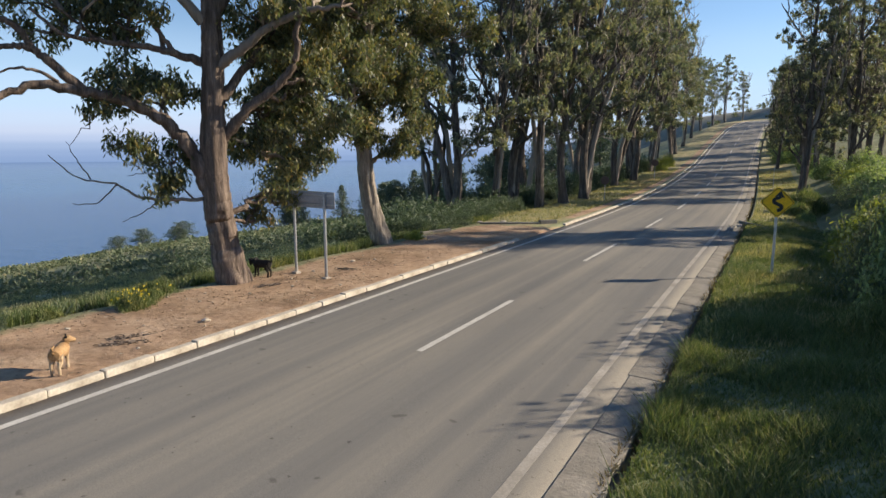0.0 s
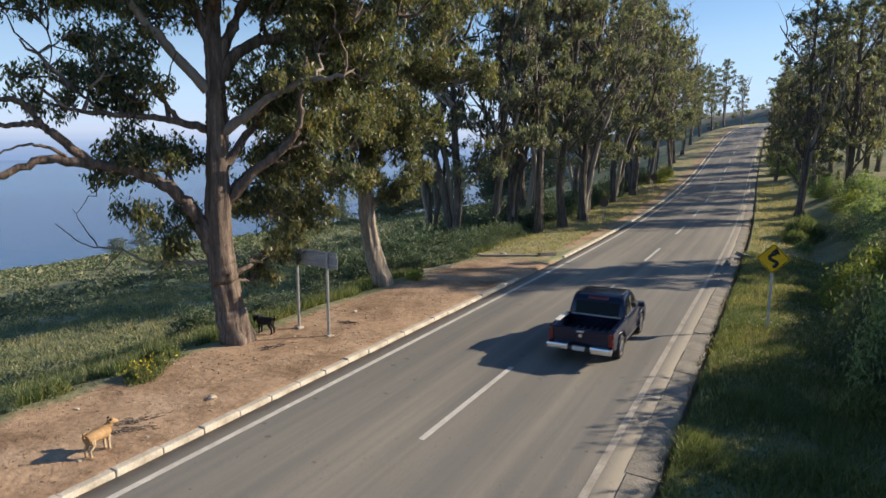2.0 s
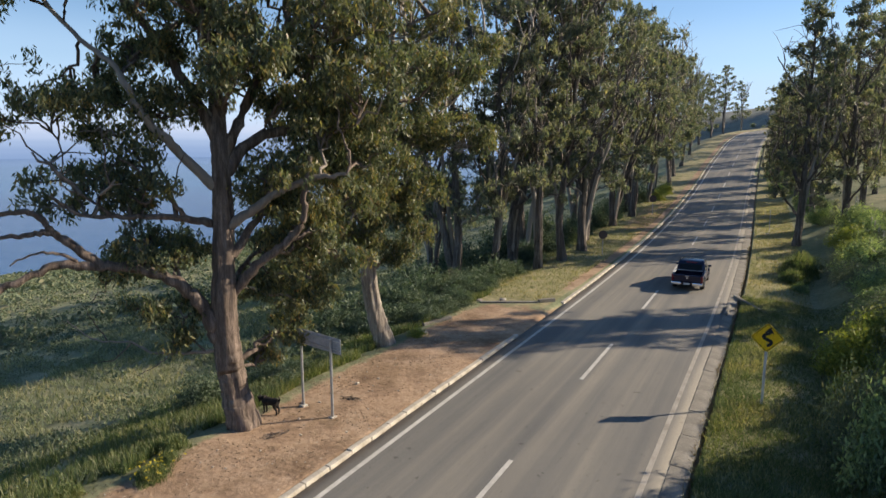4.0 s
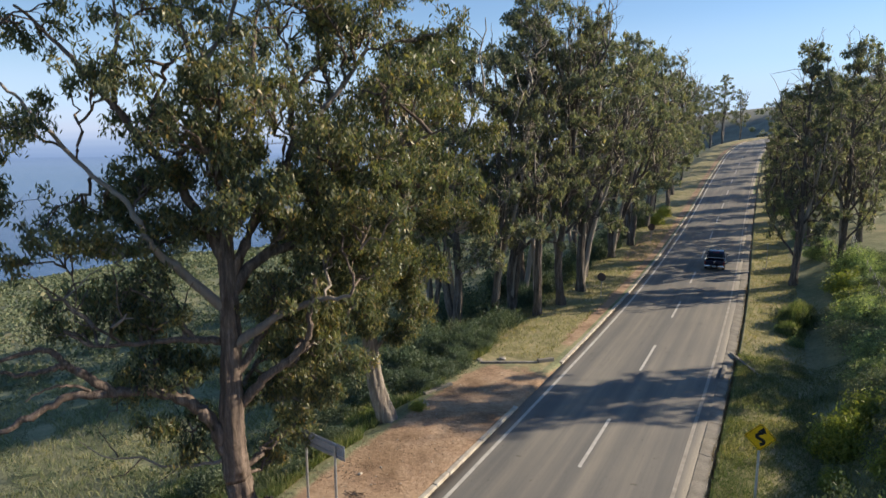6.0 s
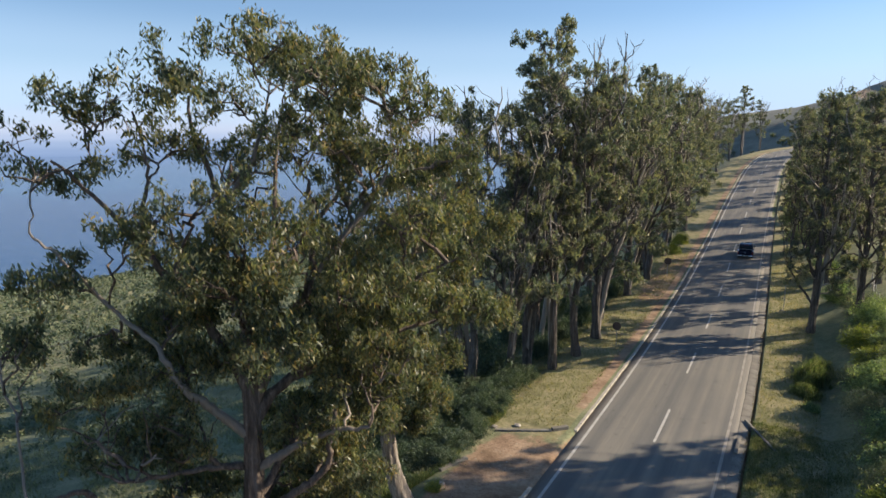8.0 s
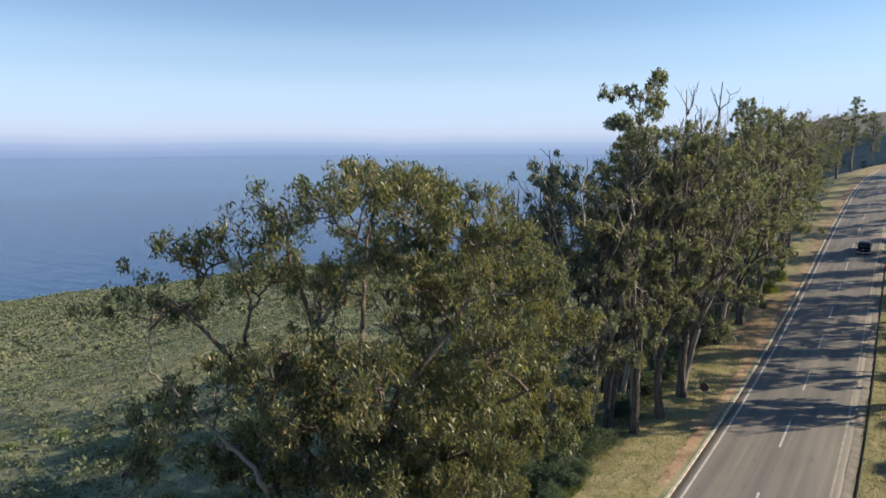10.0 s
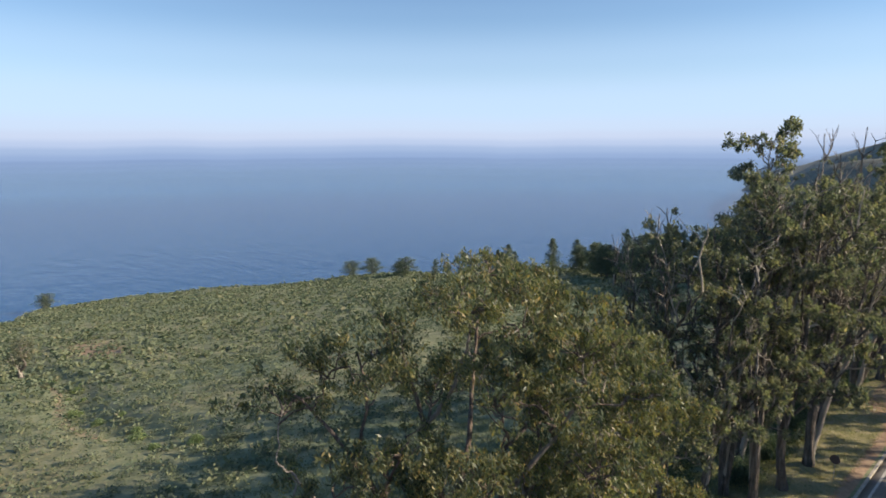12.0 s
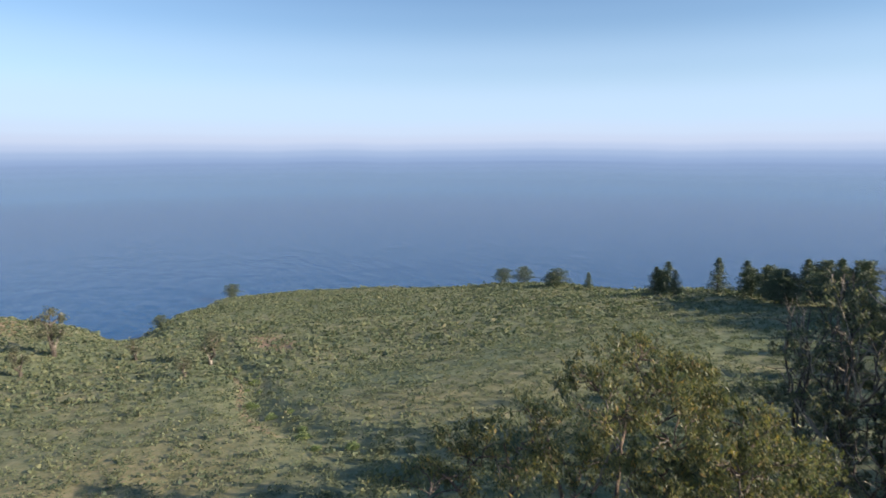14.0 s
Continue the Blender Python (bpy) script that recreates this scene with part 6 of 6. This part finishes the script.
for kind, x, y, s, tall in (
        ("broom", 2.9, 28.6, 1.1, 1.35), ("broom", 4.4, 25.4, 1.0, 1.2), ("broom", 3.9, 30.4, 1.0, 1.2), ("broom", 2.6, 25.6, 0.6, 1.1), ("sage", 2.7, 20.4, 1.15, 2.25), ("sage", 3.2, 18.2, 1.0, 1.5), ("sage", 3.9, 23.2, 0.9, 1.2), ("dark", 3.7, 14.9, 0.9, 0.9), ("tuft", 2.0, 15.6, 0.9, 1.0),
        ("dark", 5.2, 11.6, 1.1, 1.55), ("dark", 5.0, 13.4, 1.1, 1.5), ("dark", 5.8, 16.5, 1.4, 2.0), ("dark", 5.6, 20.0, 1.4, 1.95), ("dark", 6.6, 13.4, 1.3, 1.1), ("sage", 4.9, 31.8, 1.2, 1.1), ("dark", 5.0, 35.0, 1.3, 1.1), ("dark", 5.4, 38.6, 1.5, 1.2), ("sage", 4.5, 42.0, 1.4, 1.4),
        ("dark", 5.1, 45.5, 1.5, 1.5), ("sage", 4.2, 48.2, 1.2, 1.3), ("broom", 5.2, 51.0, 1.2, 1.2), ("broom", 5.0, 55.2, 1.5, 1.2), ("tuft", 1.6, 48.6, 1.5, 1.3), ("tuft", 1.3, 46.2, 1.1, 1.0), ("tuft", 2.1, 51.0, 1.4, 1.2), ("dark", 1.6, 44.0, 0.5, 1.0), ("dark", 6.0, 60.0, 1.6, 1.6), ("sage", 5.8, 65.0, 1.6, 1.4), ("dark", 4.2, 70.0, 1.5, 1.6), ("dark", 3.2, 82.0, 1.6, 1.6), ("dark", 2.6, 98.0, 1.7, 1.5), ("dark", 0.2, 104.0, 1.5, 1.5), ("dark", -0.2, 117.0, 1.6, 1.5), ("dark", -0.3, 130.0, 1.7, 1.5), ("dark", 0.0, 146.0, 1.8, 1.5), ("dark", 0.2, 168.0, 1.8, 1.6),
        ("dark", 7.8, 28.0, 1.5, 1.1), ("dark", 8.2, 34.0, 1.5, 1.1), ("sage", 7.8, 40.0, 1.7, 1.4), ("dark", 5.2, 9.6, 1.0, 1.5), ("dark", 6.4, 7.0, 1.0, 0.8)):
    place_bush(kind, x, y, s, tall * (0.7 if y > 34 and x > 3 else 1.0), "bushes along the bank")
bank = random.Random(29)
for k in range(58):
    y = 16 + 49 * k / 58 + bank.uniform(-1, 1)
    for x0 in (5.2, 8.4):
        x = x0 + bank.uniform(-0.8, 1.4) + (1.5 if y > 35 else 0.0)
        place_bush(bank.choice(("dark", "sage", "sage")), x, y, bank.uniform(0.9, 1.4), bank.uniform(1.0, 1.5) * (0.58 if y > 34 else 1.0), "bushes along the bank")
for x, y, s, tall in ((3.2, 18.4, 1.2, 1.9), (4.4, 19.6, 1.3, 1.9), (3.9, 16.9, 1.0, 1.3), (5.2, 21.6, 1.4, 1.9)):
    place_bush("dark", x, y, s, tall, "bushes along the bank")
for k in range(22):
    gx = -66 - 3.9 * k + rnd.uniform(-2, 2)
    place_bush("dark" if k % 3 else "sage", gx, float(gully_y(gx)) + rnd.uniform(-1.5, 4.0), rnd.uniform(0.5, 1.1), 0.8, "bushes along the gully")
place_bush("tuft", -14.0, 9.75, 0.5, 0.85, "bushes along the bank")
place_bush("tuft", -14.4, 10.6, 0.42, 0.9, "bushes along the bank")
rs = np.random.RandomState(91)
spots = np.stack([rs.normal(-14.0, 0.2, 40), rs.normal(9.8, 0.3, 40)], -1)
v, f = leaf_cloud(np.column_stack([spots, ground_z(spots[:, 0], spots[:, 1]) + rs.uniform(0.25, 0.5, 40)]), 3, (0.03, 0.03, 0.02), 0.045, rs, -0.3, 0.8)
tagged(new("wild_flowers", mesh_from("wild_flowers", v, f, FLOWER)), "small yellow wild flowers among the verge grass", "flowers", kind="stuff")
for k, (x, y, a) in enumerate(((-11.9, 8.1, 60), (-11.6, 7.7, 50), (-12.9, 13.2, 70), (-12.6, 16.6, 10))):
    rs = np.random.RandomState(200 + k)
    wood = Wood()
    for _ in range(70):
        o = np.array([rs.normal(0, 0.22), rs.normal(0, 0.08), 0.015])
        q = o + np.array([rs.normal(0, 0.1), rs.normal(0, 0.05), rs.uniform(0.0, 0.03)])
        wood.add(bend(o, q, rs, 4, 0.03, 0.05), np.linspace(0.012, 0.005, 4), 4)
    ob = tagged(new("fallen_twigs", wood.mesh("fallen_twigs", BARK)), "dark fallen twigs and bark on the soil verge", "twigs", "twig litter", "stuff")
    ob.matrix_basis = pose(x, y, float(ground_z(x, y)), 0, 0, a)
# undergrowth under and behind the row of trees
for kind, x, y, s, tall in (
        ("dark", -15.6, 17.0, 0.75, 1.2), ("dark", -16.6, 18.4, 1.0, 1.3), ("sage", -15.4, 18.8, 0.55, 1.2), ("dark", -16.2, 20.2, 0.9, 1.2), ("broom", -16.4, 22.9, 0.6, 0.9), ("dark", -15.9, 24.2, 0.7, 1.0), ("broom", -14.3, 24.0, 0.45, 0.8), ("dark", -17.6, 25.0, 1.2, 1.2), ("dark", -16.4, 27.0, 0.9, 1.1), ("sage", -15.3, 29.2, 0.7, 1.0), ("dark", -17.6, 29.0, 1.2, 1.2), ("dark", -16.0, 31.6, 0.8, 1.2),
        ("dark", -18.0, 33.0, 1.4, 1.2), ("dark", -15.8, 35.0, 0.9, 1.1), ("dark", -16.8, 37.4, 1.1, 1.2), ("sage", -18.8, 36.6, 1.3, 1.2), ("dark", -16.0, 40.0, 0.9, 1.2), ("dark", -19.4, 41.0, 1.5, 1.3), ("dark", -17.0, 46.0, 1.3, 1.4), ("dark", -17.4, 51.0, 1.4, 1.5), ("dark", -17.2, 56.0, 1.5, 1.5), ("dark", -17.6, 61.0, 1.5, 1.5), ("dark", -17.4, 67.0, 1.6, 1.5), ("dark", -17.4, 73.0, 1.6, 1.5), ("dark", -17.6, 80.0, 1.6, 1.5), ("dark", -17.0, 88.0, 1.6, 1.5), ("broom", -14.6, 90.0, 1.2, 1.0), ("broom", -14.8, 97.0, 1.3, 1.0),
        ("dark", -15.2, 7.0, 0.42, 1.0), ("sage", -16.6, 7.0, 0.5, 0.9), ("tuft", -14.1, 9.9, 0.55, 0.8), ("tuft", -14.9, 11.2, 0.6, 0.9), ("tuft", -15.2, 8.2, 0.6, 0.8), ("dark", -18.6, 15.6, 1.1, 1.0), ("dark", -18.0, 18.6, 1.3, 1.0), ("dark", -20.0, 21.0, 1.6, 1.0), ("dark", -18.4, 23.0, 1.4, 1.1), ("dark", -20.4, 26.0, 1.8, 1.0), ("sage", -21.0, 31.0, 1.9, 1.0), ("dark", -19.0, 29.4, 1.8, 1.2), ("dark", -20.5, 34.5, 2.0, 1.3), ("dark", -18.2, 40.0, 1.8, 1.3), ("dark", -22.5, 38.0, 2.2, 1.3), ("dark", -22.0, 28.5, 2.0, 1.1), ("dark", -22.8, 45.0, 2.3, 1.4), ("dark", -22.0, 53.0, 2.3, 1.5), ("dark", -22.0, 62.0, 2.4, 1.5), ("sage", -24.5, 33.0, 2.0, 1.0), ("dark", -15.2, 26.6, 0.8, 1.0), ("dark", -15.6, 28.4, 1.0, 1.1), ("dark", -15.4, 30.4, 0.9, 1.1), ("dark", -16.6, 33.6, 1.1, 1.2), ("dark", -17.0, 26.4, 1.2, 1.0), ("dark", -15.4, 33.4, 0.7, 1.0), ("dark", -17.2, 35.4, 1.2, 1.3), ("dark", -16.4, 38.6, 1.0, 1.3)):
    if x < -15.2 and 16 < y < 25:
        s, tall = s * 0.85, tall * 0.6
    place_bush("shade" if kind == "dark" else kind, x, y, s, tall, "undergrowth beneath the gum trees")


# ---- far pines and hill trees ----
def pine_tree(seed, height, width, layers, label, at, round_top=False, group="pines at the hill's edge"):
    rs = np.random.RandomState(seed)
    wood = Wood()
    wood.add([(0, 0, -0.5), (0.1, 0, height * 0.5), (0, 0.1, height * 0.97)], [height * 0.022, height * 0.014, 0.02], 7)
    tips = []
    for k in range(layers):
        f = k / (layers - 1)
        z = height * ((0.2 if round_top else 0.14) + (0.74 if round_top else 0.84) * f)
        r = width * (math.sin(math.pi * (0.25 + 0.6 * f)) if round_top else (1 - f) ** 0.75 * 0.95 + 0.06) * rs.uniform(0.7, 1.2)
        for j in range(max(4, int(9 * r / width))):
            a = j * 2.4 + k + rs.uniform(-0.4, 0.4)
            q = np.array([r * math.cos(a), r * math.sin(a), z + rs.uniform(-0.2, 0.2)]) * rs.uniform(0.75, 1.15)
            q[2] = z + rs.uniform(-0.3, 0.3)
            o = np.array([0, 0, z - 0.1 * height * (0.4 if round_top else 0.2)])
            w = bend(o, q, rs, 4, 0.02, 0.03)
            wood.add(w, np.linspace(0.05, 0.015, 4), 3)
            tips += [w[3], w[2], w[1]]
    tips = np.array(tips)
    ob = tagged(new("pine_tree"), label, "tree", group)
    part("trunk", wood.mesh("trunk", BARK_FAR), BARK_FAR, ob)
    v, f = leaf_cloud(tips, 36 if round_top else 16, (width * 0.17, width * 0.17, height * 0.04), height * 0.055, rs, -0.1, 0.3)
    part("crown", mesh_from("crown", v, f, PINE), PINE, ob, "dark green needles")
    ob.matrix_basis = at
    return ob


def on_hill(x, y, turn=0):
    return pose(x, y, float(ground_z(x, y)) - 0.2, 0, 0, turn)


conifer = pine_tree(71, 11.5, 4.0, 11, "dark conical pine at the edge of the hill", on_hill(-132.2, 173.0))
dome = pine_tree(72, 8.5, 5.2, 9, "wind-shaped rounded pine at the edge of the hill", on_hill(-268.0, 181.0), True)
for x, y, s in ((-243.5, 176.6, 1.0), (-208.2, 168.6, 0.95), (-214, 170, 0.75), (-405.0, 66.5, 1.05), (-266.0, 15.6, 0.62), (-100, 160.0, 1.0), (-90.5, 160.0, 1.1)):
    ob = copy_thing(dome, on_hill(x, y, x * 7))
    ob.scale = (s, s, s)
stone_pine = pine_tree(73, 10.5, 3.8, 9, "tall irregular pine among the others on the hill", on_hill(-109.5, 165.0), True)
for x, y, s in ((-150.0, 166.0, 0.8), (-95.5, 168.0, 1.15), (-84.0, 163.0, 1.2), (-72.0, 161.0, 1.25), (-66.0, 153.0, 1.2), (-60.0, 148.0, 1.1), (-118.0, 170.0, 0.9), (-102.0, 160.0, 1.0)):
    ob = copy_thing(stone_pine, on_hill(x, y, x * 5))
    ob.scale = (s, s, s)
for x, y, s in ((-192.5, 172.0, 0.62), (-150.2, 164.5, 0.8), (-146.5, 166, 0.95), (-142.6, 165.0, 0.72), (-121.5, 172.0, 0.95), (-112, 168, 0.9), (-105.2, 162, 0.85), (-97.4, 163.0, 1.05), (-86.0, 158, 1.1), (-76, 150, 1.1), (-63, 150, 1.2), (-57, 158, 1.3), (-50, 150, 1.2), (-44, 160, 1.3), (-38, 150, 1.2)):
    ob = copy_thing(conifer, on_hill(x, y, x * 13))
    ob.scale = (s, s, s)

t, l, b = tree_shape(81, 6.5, (0.5, 0.3), 2.6, 3, 0.4, 9, 9)
sapling = gum_tree("sapling", 81, t, l, b, "sparse brownish young tree on the open hillside", 0.36, 30, "young trees on the hillside", BARK_FAR, LEAF_FAR, 0.4, on_hill(-156.4, 19.9))
sapling.scale = (1.35, 1.35, 1.35)
for x, y, s in ((-137.8, 12.1, 0.75), (-187.6, -15.0, 1.9), (-166.3, -20.2, 1.1), (-175.4, 3.8, 0.8), (-170, -26, 0.9)):
    ob = copy_thing(sapling, on_hill(x, y, x * 3))
    ob.scale = (s, s, s)


# ---- what moves ----
TRUCK_ROWS = ((0.0, -2.0), (0.5, 2.85), (1.0, 8.25), (1.5, 13.45), (2.0, 18.95), (3.5, 36.6), (5.0, 54.4), (6.5, 73.4), (7.0, 79.8), (9.5, 112.0), (12.0, 144.0), (14.0, 168.0))


def truck_pose(y):
    slope = math.degrees(math.atan2(float(road_z(y + 1.5) - road_z(y - 1.5)), 3))
    head = -math.degrees(math.atan2(float(road_x(y + 2) - road_x(y - 2)), 4))
    return pose(float(road_x(y)) + 1.55, y, float(road_z(y)) + 0.0, slope, 0, head)


def motions():
    walk(truck, [(t, truck_pose(y)) for t, y in TRUCK_ROWS])
    ts, ys = [r[0] for r in TRUCK_ROWS], [r[1] for r in TRUCK_ROWS]
    for w in truck_wheels:
        at = tuple(w.location)
        rows = []
        for k in range(frame(14.0)):
            t = k / FPS
            y = float(smooth_interp(np.array(t), ts, ys))
            rows.append((t, pose(*at, -math.degrees((y - ys[0]) / 0.347), 0, 0)))
        walk(w, rows)
    zd = float(ground_z(-11.2, 6.8)) + 0.004
    walk(tan_dog, [(t, pose(x, y, zd, 0, 0, turn)) for t, x, y, turn in ((0.0, -11.0, 6.15, 42), (0.25, -11.08, 6.32, 28), (0.5, -11.17, 6.5, 14), (1.0, -11.19, 6.72, 8), (1.3, -11.22, 6.79, 10), (2.0, -11.22, 6.8, 10), (14.0, -11.22, 6.8, 10))])
    walk(tan_head, [(t, pose(0, 0.28, 0.5, 0, 0, turn)) for t, turn in ((0.0, -70), (0.5, -50), (1.0, -30), (1.3, -35), (2.0, -22), (2.2, -40), (14.0, -40))])


motions()
